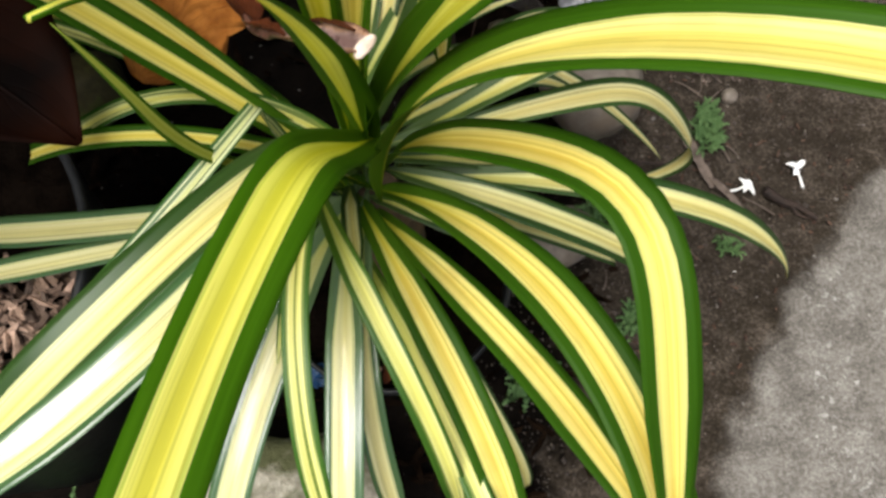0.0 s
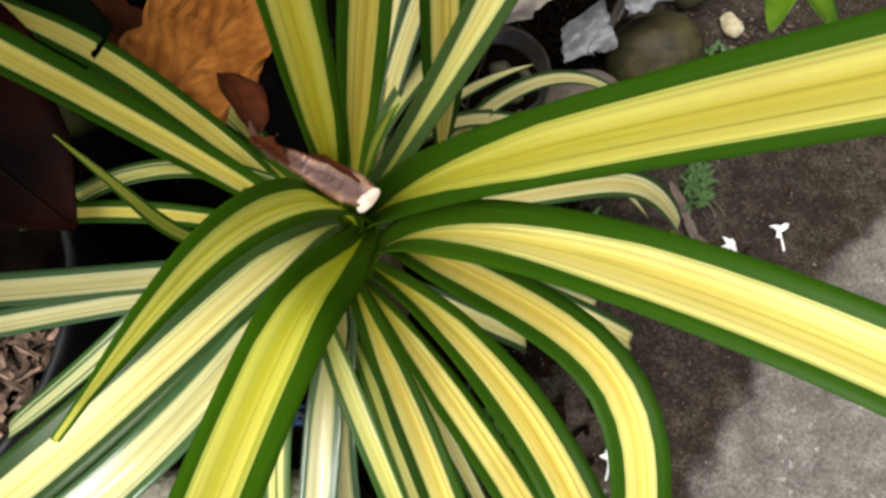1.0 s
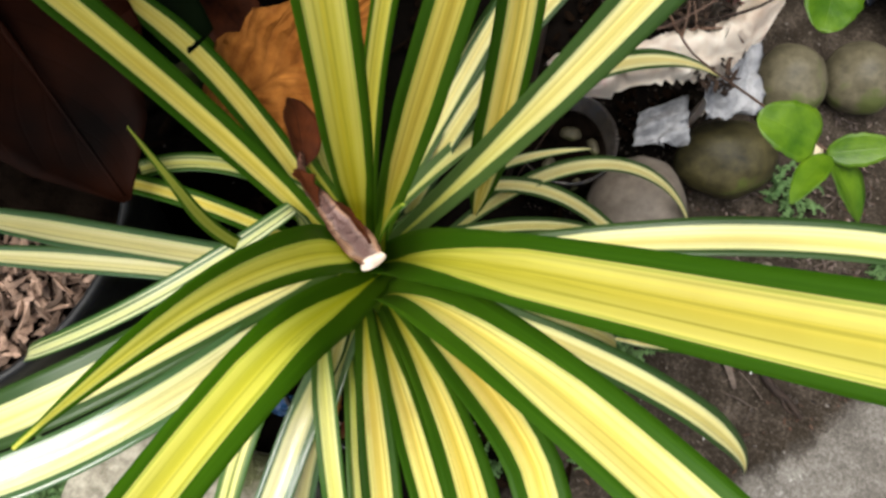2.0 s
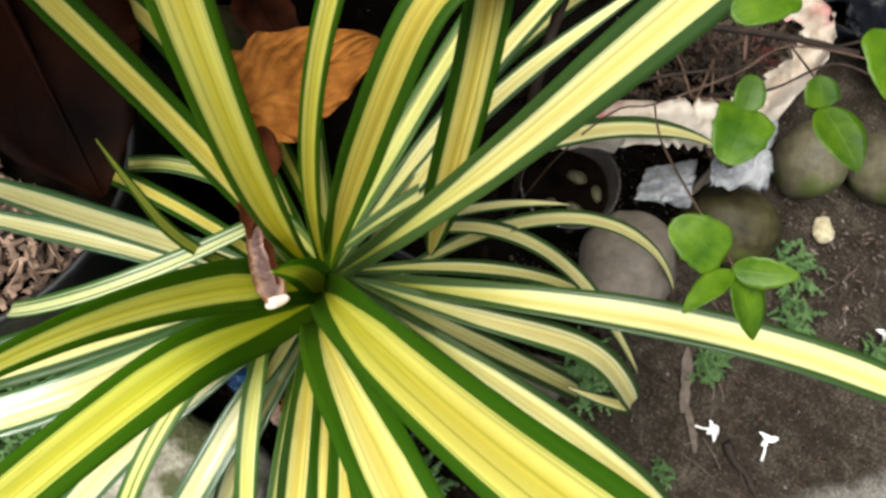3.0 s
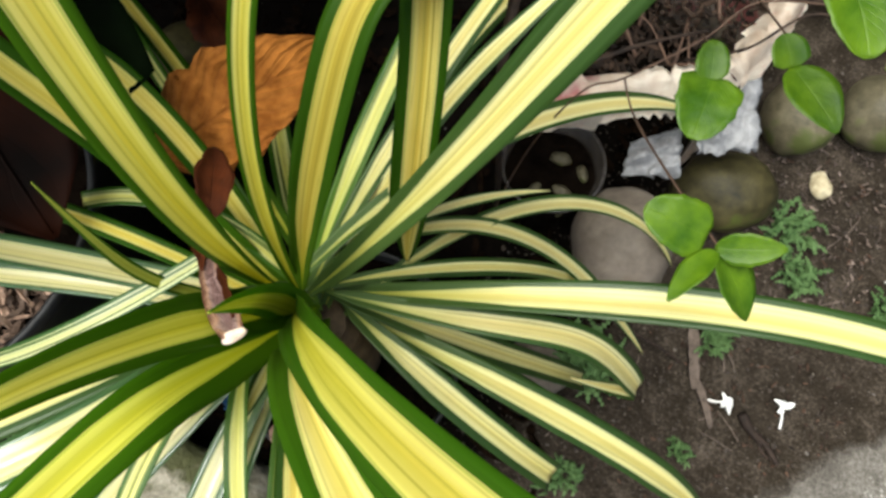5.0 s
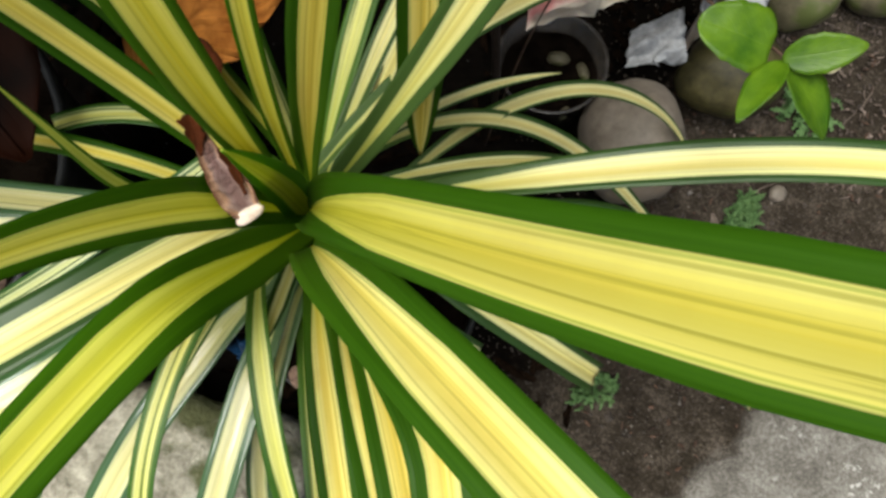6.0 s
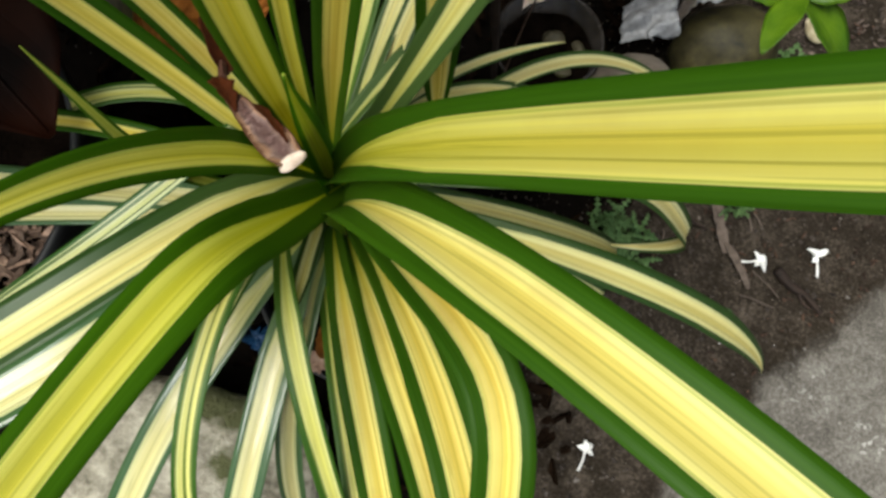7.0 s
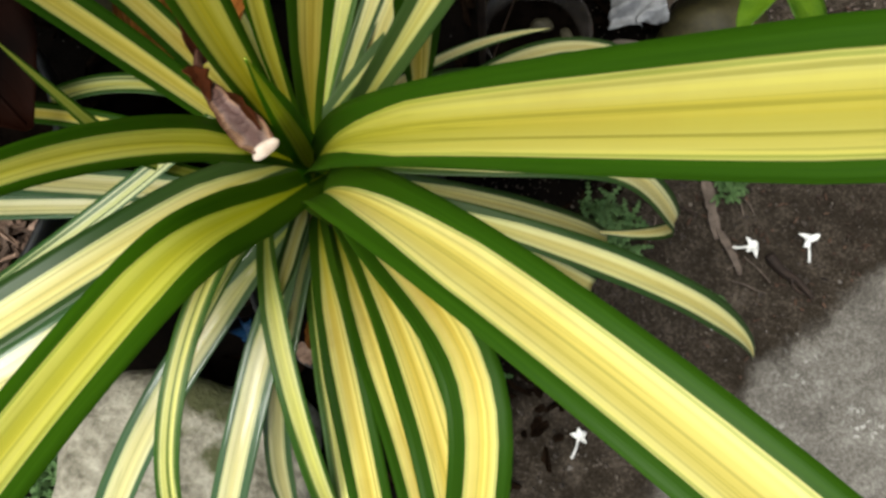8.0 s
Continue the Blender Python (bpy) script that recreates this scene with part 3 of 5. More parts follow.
def leaf(base, azimuth, rise, turn, turn_on, droop, droop_on, length, bend, bend_at, shift_x, shift_y, swing, width, face, tip, material, label="", slim=False, root=0.0, sink=0.0, back=0.0, hook=0.0, crease=1.0):
    """One strap leaf from the crown. Angles in radians; tip: 'long' runs on to a tapering point, 'point' ends there, 'cut' is cropped."""
    n = 44
    over = 1.35 if tip in ("long", "lean") else 1.0
    p = Vector((CROWN[0] + shift_x, CROWN[1] + shift_y, base))
    if back:
        p -= Vector((math.cos(azimuth) * math.cos(rise), math.sin(azimuth) * math.cos(rise), math.sin(rise))) * back
        length += back
    line, ways, heads = [p.copy()], [], []
    for i in range(n):
        s = (i + 0.5) / n * over
        extra = 0.9 * max(0.0, s - 1.0) ** 1.2
        e = rise - droop * min(s, 1) - droop_on * min(s, 1) ** 2 - bend / (1 + math.exp(-(s - bend_at) * 22)) - extra - hook * max(0.0, s - 0.76) / 0.24
        a = azimuth + turn * min(s, 1) + turn_on * min(s, 1) ** 2 + swing / (1 + math.exp(-(s - bend_at) * 22))
        d = Vector((math.cos(a) * math.cos(e), math.sin(a) * math.cos(e), math.sin(e)))
        p = p + d * (length * over / n)
        line.append(p.copy())
        ways.append(d)
        heads.append(a)
    joint = line[int(root * n)].copy()
    for i, q in enumerate(line):
        if i < int(root * n):
            k = i / int(root * n)
            q[:] = Vector((CROWN[0], CROWN[1], 0.225)).lerp(joint, k) + Vector((0, 0, -0.03 * 4 * k * (1 - k)))
        q.z -= sink * max(0.0, i / n - 0.4) ** 2
    if root or sink:
        ways = [(line[i + 1] - line[i]).normalized() for i in range(n)]
        heads = [math.atan2(d.y, d.x) for d in ways]
    ways.append(ways[-1])
    heads.append(heads[-1])
    sides, normals, half = [], [], []
    for i, (d, a) in enumerate(zip(ways, heads)):
        s = i / n
        q = a + radians(face)
        w = Vector((math.cos(q), math.sin(q), 0))
        w = (w - d * w.dot(d)).normalized()
        sides.append(w)
        normals.append(d.cross(w))
        k = 0.34 + 0.66 * min(1.0, s / (0.42 if slim else 0.30)) ** 0.85 if not back else 1.0
        if not back:
            k *= 0.25 + 0.75 * min(1.0, s / 0.07)
        if tip == "long":
            k *= min(1.0, max(0.03, (1 - s) / 0.30)) ** 0.7
        elif tip == "lean":
            k *= 1 - 0.28 * max(0.0, s - 0.45) / 0.55
        elif tip == "whip":
            k *= min(1.0, max(0.03, (1 - s) / 0.52)) ** 0.85
        elif tip == "point":
            k *= min(1.0, max(0.05, (1 - s) / 0.30)) ** 0.62
        half.append(0.5 * width * k)
    if (Vector((0.03, 0.09, 0.8)) - line[n // 2]).dot(normals[n // 2]) < 0:
        normals = [-v for v in normals]
    swell = noise.noise(Vector((azimuth * 9, rise * 5, width * 300)))

    def fold(s, u):
        deep = crease * (0.36 + 0.44 * max(0.0, 1 - s / 0.45) ** 1.5 + 0.06 * swell)
        return deep * (math.sqrt(u * u + 0.006) - 0.5) + 0.025 * math.sin(u * 9 + s * 7 + azimuth * 7) - 0.10 * max(0, abs(u) - 0.6) * min(1, s * 3)

    bm = blade_mesh(line, sides, normals, half, fold, 0.0009, 8)
    if back:
        layer = bm.loops.layers.uv["blade"]
        for f in bm.faces:
            for lp in f.loops:
                lp[layer].uv.y = 0.5 + 0.5 * lp[layer].uv.y
    return part("leaf", bm, material, plant, label)


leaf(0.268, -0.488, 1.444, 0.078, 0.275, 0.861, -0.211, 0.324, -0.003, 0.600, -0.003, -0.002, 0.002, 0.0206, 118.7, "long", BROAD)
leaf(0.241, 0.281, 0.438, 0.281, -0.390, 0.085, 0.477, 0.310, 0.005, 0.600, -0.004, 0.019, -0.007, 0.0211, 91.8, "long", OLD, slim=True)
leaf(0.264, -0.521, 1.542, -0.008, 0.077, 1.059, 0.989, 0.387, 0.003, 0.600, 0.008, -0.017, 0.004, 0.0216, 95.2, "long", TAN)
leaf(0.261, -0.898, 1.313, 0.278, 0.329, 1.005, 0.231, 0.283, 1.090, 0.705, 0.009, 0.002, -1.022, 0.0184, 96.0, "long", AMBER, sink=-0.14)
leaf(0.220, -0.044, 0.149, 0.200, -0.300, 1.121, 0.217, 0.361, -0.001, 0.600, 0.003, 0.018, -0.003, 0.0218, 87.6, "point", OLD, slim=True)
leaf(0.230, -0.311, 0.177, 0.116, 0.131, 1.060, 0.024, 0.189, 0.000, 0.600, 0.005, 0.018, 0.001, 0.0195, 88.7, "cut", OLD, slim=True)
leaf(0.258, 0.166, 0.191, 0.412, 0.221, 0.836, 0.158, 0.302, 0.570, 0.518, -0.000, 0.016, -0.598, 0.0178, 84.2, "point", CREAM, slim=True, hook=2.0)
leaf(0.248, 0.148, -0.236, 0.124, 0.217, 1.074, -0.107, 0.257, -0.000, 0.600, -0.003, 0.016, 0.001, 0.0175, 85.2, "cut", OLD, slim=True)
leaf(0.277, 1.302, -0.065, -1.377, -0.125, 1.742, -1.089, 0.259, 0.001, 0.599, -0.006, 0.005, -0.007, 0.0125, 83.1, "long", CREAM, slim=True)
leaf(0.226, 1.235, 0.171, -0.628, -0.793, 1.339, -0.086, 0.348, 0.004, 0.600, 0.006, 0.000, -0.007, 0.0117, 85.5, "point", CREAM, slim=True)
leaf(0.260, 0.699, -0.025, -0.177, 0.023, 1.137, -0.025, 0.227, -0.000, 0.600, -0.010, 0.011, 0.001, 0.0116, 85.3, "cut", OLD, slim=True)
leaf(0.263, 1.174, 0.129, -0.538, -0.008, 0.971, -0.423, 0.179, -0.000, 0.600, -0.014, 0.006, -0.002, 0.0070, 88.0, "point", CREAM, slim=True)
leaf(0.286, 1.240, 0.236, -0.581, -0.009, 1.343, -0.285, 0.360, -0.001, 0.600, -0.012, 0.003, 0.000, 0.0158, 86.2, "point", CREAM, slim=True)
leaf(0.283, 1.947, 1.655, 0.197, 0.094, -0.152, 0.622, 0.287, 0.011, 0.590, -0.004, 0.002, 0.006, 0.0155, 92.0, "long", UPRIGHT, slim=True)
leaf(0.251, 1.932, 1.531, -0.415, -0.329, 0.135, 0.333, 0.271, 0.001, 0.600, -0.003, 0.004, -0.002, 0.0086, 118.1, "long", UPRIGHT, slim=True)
leaf(0.300, 1.265, 1.346, 0.267, 0.232, 0.358, 0.562, 0.239, 1.160, 0.786, 0.000, 0.005, -0.872, 0.0191, 96.0, "cut", SHADED_AMBER, slim=True)
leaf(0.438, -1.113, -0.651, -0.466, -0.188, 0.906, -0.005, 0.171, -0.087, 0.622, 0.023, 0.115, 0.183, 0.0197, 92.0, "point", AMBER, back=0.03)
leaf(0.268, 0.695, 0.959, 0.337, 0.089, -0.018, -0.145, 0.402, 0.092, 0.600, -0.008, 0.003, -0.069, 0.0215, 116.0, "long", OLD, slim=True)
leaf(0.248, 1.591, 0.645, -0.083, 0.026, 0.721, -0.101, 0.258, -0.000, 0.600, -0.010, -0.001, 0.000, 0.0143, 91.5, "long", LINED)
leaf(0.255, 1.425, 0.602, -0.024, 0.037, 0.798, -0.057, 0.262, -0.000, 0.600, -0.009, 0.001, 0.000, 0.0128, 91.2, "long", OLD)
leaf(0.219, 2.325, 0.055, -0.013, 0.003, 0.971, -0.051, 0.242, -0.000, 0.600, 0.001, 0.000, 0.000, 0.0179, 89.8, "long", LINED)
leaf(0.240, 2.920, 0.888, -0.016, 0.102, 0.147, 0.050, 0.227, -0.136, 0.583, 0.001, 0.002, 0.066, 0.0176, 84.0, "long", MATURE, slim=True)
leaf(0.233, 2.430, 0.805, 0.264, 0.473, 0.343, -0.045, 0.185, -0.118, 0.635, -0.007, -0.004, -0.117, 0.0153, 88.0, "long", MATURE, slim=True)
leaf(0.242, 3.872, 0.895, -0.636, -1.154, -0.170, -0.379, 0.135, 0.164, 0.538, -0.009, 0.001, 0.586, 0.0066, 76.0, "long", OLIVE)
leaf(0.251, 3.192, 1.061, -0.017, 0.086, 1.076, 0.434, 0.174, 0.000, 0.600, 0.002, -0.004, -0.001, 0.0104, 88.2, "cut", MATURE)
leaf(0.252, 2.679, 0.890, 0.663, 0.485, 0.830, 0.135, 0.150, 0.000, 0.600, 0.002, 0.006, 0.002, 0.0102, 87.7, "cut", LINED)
leaf(0.213, -2.972, 0.335, 0.213, 0.019, 0.256, -0.605, 0.192, -0.001, 0.600, -0.001, 0.004, 0.002, 0.0171, 88.3, "long", SHEEN)
leaf(0.214, -2.899, 0.337, 0.101, 0.094, 0.365, -0.473, 0.190, -0.001, 0.600, -0.000, -0.000, 0.000, 0.0143, 88.7, "long", SHEEN)
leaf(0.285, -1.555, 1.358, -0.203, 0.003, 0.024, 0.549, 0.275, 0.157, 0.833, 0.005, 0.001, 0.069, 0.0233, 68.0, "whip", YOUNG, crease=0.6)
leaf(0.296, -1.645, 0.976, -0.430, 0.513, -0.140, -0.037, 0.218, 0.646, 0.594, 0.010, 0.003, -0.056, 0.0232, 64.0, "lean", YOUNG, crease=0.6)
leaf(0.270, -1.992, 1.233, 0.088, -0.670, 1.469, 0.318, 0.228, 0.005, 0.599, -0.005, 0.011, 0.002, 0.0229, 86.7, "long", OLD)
leaf(0.214, -1.614, 1.613, -0.022, -0.924, 1.731, 0.070, 0.279, 0.004, 0.600, -0.009, 0.004, 0.007, 0.0176, 84.0, "long", SHEEN)
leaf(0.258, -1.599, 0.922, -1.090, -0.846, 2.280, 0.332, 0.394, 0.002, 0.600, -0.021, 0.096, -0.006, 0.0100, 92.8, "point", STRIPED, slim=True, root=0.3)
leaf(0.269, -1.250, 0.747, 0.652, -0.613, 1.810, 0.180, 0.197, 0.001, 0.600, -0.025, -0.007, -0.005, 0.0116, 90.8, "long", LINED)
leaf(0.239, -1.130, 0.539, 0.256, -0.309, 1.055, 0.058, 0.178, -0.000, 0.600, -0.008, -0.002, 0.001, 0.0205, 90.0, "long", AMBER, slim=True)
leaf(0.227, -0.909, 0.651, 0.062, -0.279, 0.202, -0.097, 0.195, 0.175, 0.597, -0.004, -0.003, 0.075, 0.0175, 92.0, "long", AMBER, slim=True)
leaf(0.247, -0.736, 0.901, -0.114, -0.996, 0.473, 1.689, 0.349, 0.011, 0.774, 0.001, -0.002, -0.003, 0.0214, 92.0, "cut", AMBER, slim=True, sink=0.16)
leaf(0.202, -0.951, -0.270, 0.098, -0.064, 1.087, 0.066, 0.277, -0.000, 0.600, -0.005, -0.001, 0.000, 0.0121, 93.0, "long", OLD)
leaf(0.243, -1.537, 0.315, 0.042, -0.145, 1.021, 0.020, 0.221, -0.000, 0.600, -0.011, -0.000, -0.002, 0.0188, 90.9, "long", SHEEN)
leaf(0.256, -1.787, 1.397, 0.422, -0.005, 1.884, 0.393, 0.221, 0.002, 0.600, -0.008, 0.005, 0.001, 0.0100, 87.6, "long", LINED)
leaf(0.247, -1.976, 0.262, 0.136, 0.042, 0.962, -0.060, 0.230, -0.000, 0.600, -0.005, 0.003, 0.000, 0.0202, 91.2, "long", SHEEN)
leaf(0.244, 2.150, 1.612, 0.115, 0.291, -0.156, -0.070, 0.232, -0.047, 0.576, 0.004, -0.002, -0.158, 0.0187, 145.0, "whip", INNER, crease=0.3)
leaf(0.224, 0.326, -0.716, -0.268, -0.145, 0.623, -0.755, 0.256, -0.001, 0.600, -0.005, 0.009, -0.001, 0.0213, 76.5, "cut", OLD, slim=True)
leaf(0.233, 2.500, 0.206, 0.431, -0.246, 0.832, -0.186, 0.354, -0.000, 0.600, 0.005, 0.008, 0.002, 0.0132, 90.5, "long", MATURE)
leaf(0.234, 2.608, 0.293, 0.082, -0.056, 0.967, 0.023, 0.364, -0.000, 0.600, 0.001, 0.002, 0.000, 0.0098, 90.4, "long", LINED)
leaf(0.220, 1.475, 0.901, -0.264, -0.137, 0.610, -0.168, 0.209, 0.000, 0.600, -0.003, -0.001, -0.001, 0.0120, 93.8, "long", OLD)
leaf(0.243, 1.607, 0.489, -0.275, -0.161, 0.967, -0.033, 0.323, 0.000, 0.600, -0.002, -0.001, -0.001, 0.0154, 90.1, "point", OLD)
leaf(0.240, -1.615, 0.326, 0.194, 0.143, 1.128, 0.103, 0.174, 0.000, 0.600, -0.002, 0.001, 0.001, 0.0143, 91.1, "long", SHEEN)
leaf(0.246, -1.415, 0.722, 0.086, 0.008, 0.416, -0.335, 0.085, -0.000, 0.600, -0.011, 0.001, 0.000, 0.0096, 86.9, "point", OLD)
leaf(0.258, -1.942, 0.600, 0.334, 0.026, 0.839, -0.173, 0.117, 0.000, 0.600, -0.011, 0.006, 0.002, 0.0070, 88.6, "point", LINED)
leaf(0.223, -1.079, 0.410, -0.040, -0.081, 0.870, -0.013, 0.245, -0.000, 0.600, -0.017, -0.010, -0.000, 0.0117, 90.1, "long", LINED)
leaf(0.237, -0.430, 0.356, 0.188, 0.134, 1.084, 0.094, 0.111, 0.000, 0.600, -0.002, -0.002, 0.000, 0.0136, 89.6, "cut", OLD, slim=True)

# trunk of the plant and the pot it stands in
bm = bmesh.new()
tube(bm, smooth_line([(CROWN[0], CROWN[1], 0.086), (CROWN[0] + 0.003, CROWN[1], 0.16), (CROWN[0], CROWN[1], 0.21), (CROWN[0], CROWN[1], 0.235)], 5), [0.024] * 8 + [0.022] * 4 + [0.016] * 4, 12)
part("trunk", bm, TRUNK, plant, "short stout brown trunk")


def lathe(profile, sides=40):
    bm = bmesh.new()
    rings = [[bm.verts.new((r * math.cos(2 * math.pi * k / sides), r * math.sin(2 * math.pi * k / sides), z)) for k in range(sides)] for r, z in profile]
    for r0, r1 in zip(rings, rings[1:]):
        for k in range(sides):
            bm.faces.new((r0[k], r0[(k + 1) % sides], r1[(k + 1) % sides], r1[k]))
    bm.faces.new(list(reversed(rings[0])))
    return bm


def soil_disc(radius, z, seed):
    bm = bmesh.new()
    n = 26
    rows = {}
    for i in range(n + 1):
        for j in range(n + 1):
            x, y = (2 * i / n - 1) * radius, (2 * j / n - 1) * radius
            r = math.hypot(x, y)
            m = max(abs(x), abs(y))
            if r > 0:
                x, y = x * m / r, y * m / r
            rows[i, j] = bm.verts.new((x, y, z + 0.006 * noise.noise(Vector((x * 60, y * 60, seed)))))
    for i in range(n):
        for j in range(n):
            bm.faces.new((rows[i, j], rows[i + 1, j], rows[i + 1, j + 1], rows[i, j + 1]))
    return bm


def pot(place, radius, high, label, fill_material, fill_label, fill_z):
    ob = empty("plant_pot", place, label, "pot")
    r = radius
    prof = [(r * 0.78, 0.002), (r * 0.97, high - 0.022), (r * 1.0, high - 0.020), (r * 1.02, high - 0.003), (r * 1.005, high), (r * 0.975, high - 0.003), (r * 0.95, high - 0.03), (r * 0.78, 0.01)]
    body = part("body", lathe(prof, 56), BLACK_POT, ob)
    fill = part("soil", soil_disc(r * 0.955, fill_z, place[0] * 10), fill_material, ob, fill_label)
    for o in (body, fill):
        o.matrix_parent_inverse = Matrix.Identity(4)
    return ob


pot((CROWN[0], CROWN[1], 0.0), 0.085, 0.10, "black plastic nursery pot holding the screw pine", SHADED_SOIL, "potting soil, coloured dark for shade", 0.086)
chip_pot = pot((-0.312, 0.115, 0.0), 0.122, 0.248, "large black plastic pot filled with dry wood chips", SHADED_SOIL, "potting soil, coloured dark for shade", 0.222)


def flakes(name, spots, size, thick, material, label, category, seed, parent=None):
    """Loose flakes lying every way, as one heap."""
    rng = random.Random(seed)
    verts, faces = [], []
    for x, y, z in spots:
        l, w = size * rng.uniform(0.35, 2.0), size * rng.uniform(0.2, 0.6)
        e = Euler((rng.uniform(-0.6, 0.6), rng.uniform(-0.5, 0.5), rng.uniform(0, 6.3))).to_matrix()
        k = len(verts)
        for dz in (-0.5, 0.5):
            for a, b in ((-1, -0.5), (-0.3, -1), (0.8, -0.6), (1, 0.4), (0.2, 1), (-0.8, 0.7)):
                q = e @ Vector((a * l * rng.uniform(0.4, 0.55), b * w * rng.uniform(0.4, 0.6), dz * thick + 0.15 * l * (a * a - 0.5)))
                verts.append((x + q.x, y + q.y, z + q.z))
        faces.append([k + i for i in range(6)][::-1])
        faces.append([k + 6 + i for i in range(6)])
        for i in range(6):
            j = (i + 1) % 6
            faces.append([k + i, k + j, k + 6 + j, k + 6 + i])
    me = bpy.data.meshes.new(name)
    me.from_pydata(verts, [], faces)
    me.materials.append(material)
    ob = new(name, me)
    if parent:
        ob.parent = parent
        ob.matrix_parent_inverse = parent.matrix_basis.inverted()
    return tagged(ob, label, "" if parent else category, kind="stuff")


rng = random.Random(5)
spots = []
for _ in range(2400):
    a, r = rng.uniform(0, 6.283), 0.112 * math.sqrt(rng.random())
    x, y = -0.312 + r * math.cos(a), 0.115 + r * math.sin(a)
    if y < 0.128 + 0.012 * noise.noise(Vector((x * 60, 0, 2))):
        spots.append((x, y, 0.226 + rng.uniform(0, 0.012)))
flakes("wood_chips", spots, 0.0095, 0.0009, CHIP, "dry pinkish brown wood chips heaped in the black pot", "wood chips", 3)


def flat_blade(name, start, end, width, normal, bow, curl, material, parent, label="", shape="oval", wavy=0.0, seed=1):
    """A broad leaf from start to end; bow lifts its middle, curl folds its sides up."""
    a, b = Vector(start), Vector(end)
    d = b - a
    long = d.length
    d = d.normalized()
    up = Vector(normal)
    up = (up - d * up.dot(d)).normalized()
    side = d.cross(up)
    n = 18
    line, half = [], []
    for i in range(n + 1):
        s = i / n
        line.append(a + d * (long * s) + up * (bow * long * 4 * s * (1 - s)))
        if shape == "oval":
            k = math.sin(math.pi * min(1, s ** 0.8 * 0.97 + 0.02)) ** 0.75
        elif shape == "blunt":
            k = min(1.0, (s + 0.05) / 0.3) ** 0.6 * (1 - 0.55 * s ** 6)
        elif shape == "corner":
            k = min(1.0, (s + 0.05) / 0.3) ** 0.6 * min(1.0, max(0.02, (1 - s) / 0.36)) ** 0.85
        elif shape == "heart":
            k = min(1.0, (s + 0.04) / 0.22) ** 0.5 * math.sqrt(max(0.0, 1 - (max(0.0, s - 0.3) / 0.71) ** 2.1))
        else:
            k = math.sin(math.pi * min(1, 0.03 + 0.95 * s ** 1.25)) ** 0.9
        half.append(max(0.0006, width * 0.5 * k * (1 + wavy * noise.noise(Vector((s * 9, seed * 4.1, 0))))))

    def fold(s, u):
        return curl * (u * u - 0.3) + wavy * 0.5 * noise.noise(Vector((u * 2.5 + seed, s * 6, seed * 2.0)))

    return part(name, blade_mesh(line, [side] * (n + 1), [up] * (n + 1), half, fold, 0.0006, 8), material, parent, label)


# ---- fallen dry leaf caught in the crown ----
dry = empty("fallen_leaf", (-0.075, 0.19, 0.36), "big curled orange brown dry leaf lodged among the screw pine leaves", "leaf")
flat_blade("blade", (-0.160, 0.2080, 0.282), (-0.085, 0.288, 0.332), 0.062, (0.15, -0.35, 1), 0.04, 0.22, DRY_ORANGE, dry, "crinkled orange brown blade", wavy=0.2, seed=2)
flat_blade("blade", (-0.074, 0.171, 0.373), (-0.099, 0.207, 0.353), 0.016, (0.6, -0.2, 1), 0.08, 0.6, DRY_RED, dry, "folded dark red brown lobe", wavy=0.22, seed=4)
way = smooth_line([(-0.078, 0.176, 0.372), (-0.070, 0.164, 0.380), (-0.056, 0.153, 0.393), (-0.042, 0.143, 0.404), (-0.027, 0.1335, 0.413)], 6)
dirs = [(way[min(i + 1, 24)] - way[max(i - 1, 0)]).normalized() for i in range(25)]
ups = [(Vector((0.25, -0.15, 1)) - d * d.dot(Vector((0.25, -0.15, 1)))).normalized() for d in dirs]
half = [0.0017 + 0.0042 * min(1.0, max(0.0, (i - 4) / 17)) ** 1.2 - (0.0006 * (i - 21) if i > 21 else 0) + 0.0005 * noise.noise(Vector((i * 0.6, 3, 1))) for i in range(25)]
bm = blade_mesh(way, [d.cross(w) for d, w in zip(dirs, ups)], ups, half, lambda s, u: (0.55 * (u * u - 0.4) if s > 0.4 else -0.3 * u * u) + 0.30 * noise.noise(Vector((u * 2.2, s * 12, 5))), 0.0024, 10)
petiole = part("petiole", bm, PETIOLE, dry, "shrivelled flattened leaf stalk with a broad cupped end")
flat_blade("dry_sheath", (-0.074, 0.166, 0.381), (-0.056, 0.150, 0.396), 0.007, (0.3, 0.3, 1), 0.05, 0.5, DRY_RED, dry, "torn papery brown skin on the stalk", wavy=0.7, seed=15)
flat_blade("dry_sheath", (-0.050, 0.153, 0.3985), (-0.030, 0.1385, 0.4135), 0.0035, (0.3, 0.3, 1), 0.06, 0.4, DRY_RED, dry, "torn papery brown skin on the stalk", wavy=0.7, seed=18)
bm = bmesh.new()
bmesh.ops.create_icosphere(bm, subdivisions=3, radius=0.0033)
turn_to = Vector((0.62, -0.45, 0.5)).normalized().to_track_quat("X", "Z").to_matrix()
for v in bm.verts:
    v.co = turn_to @ (Vector((v.co.x * 0.6, v.co.y * 1.35, v.co.z * 0.6)) * (1 + 0.45 * noise.noise(v.co * 330)))
    v.co += Vector((-0.0268, 0.1330, 0.4130))
part("scar", bm, SCAR, petiole, "pale ragged scar where the stalk broke off")

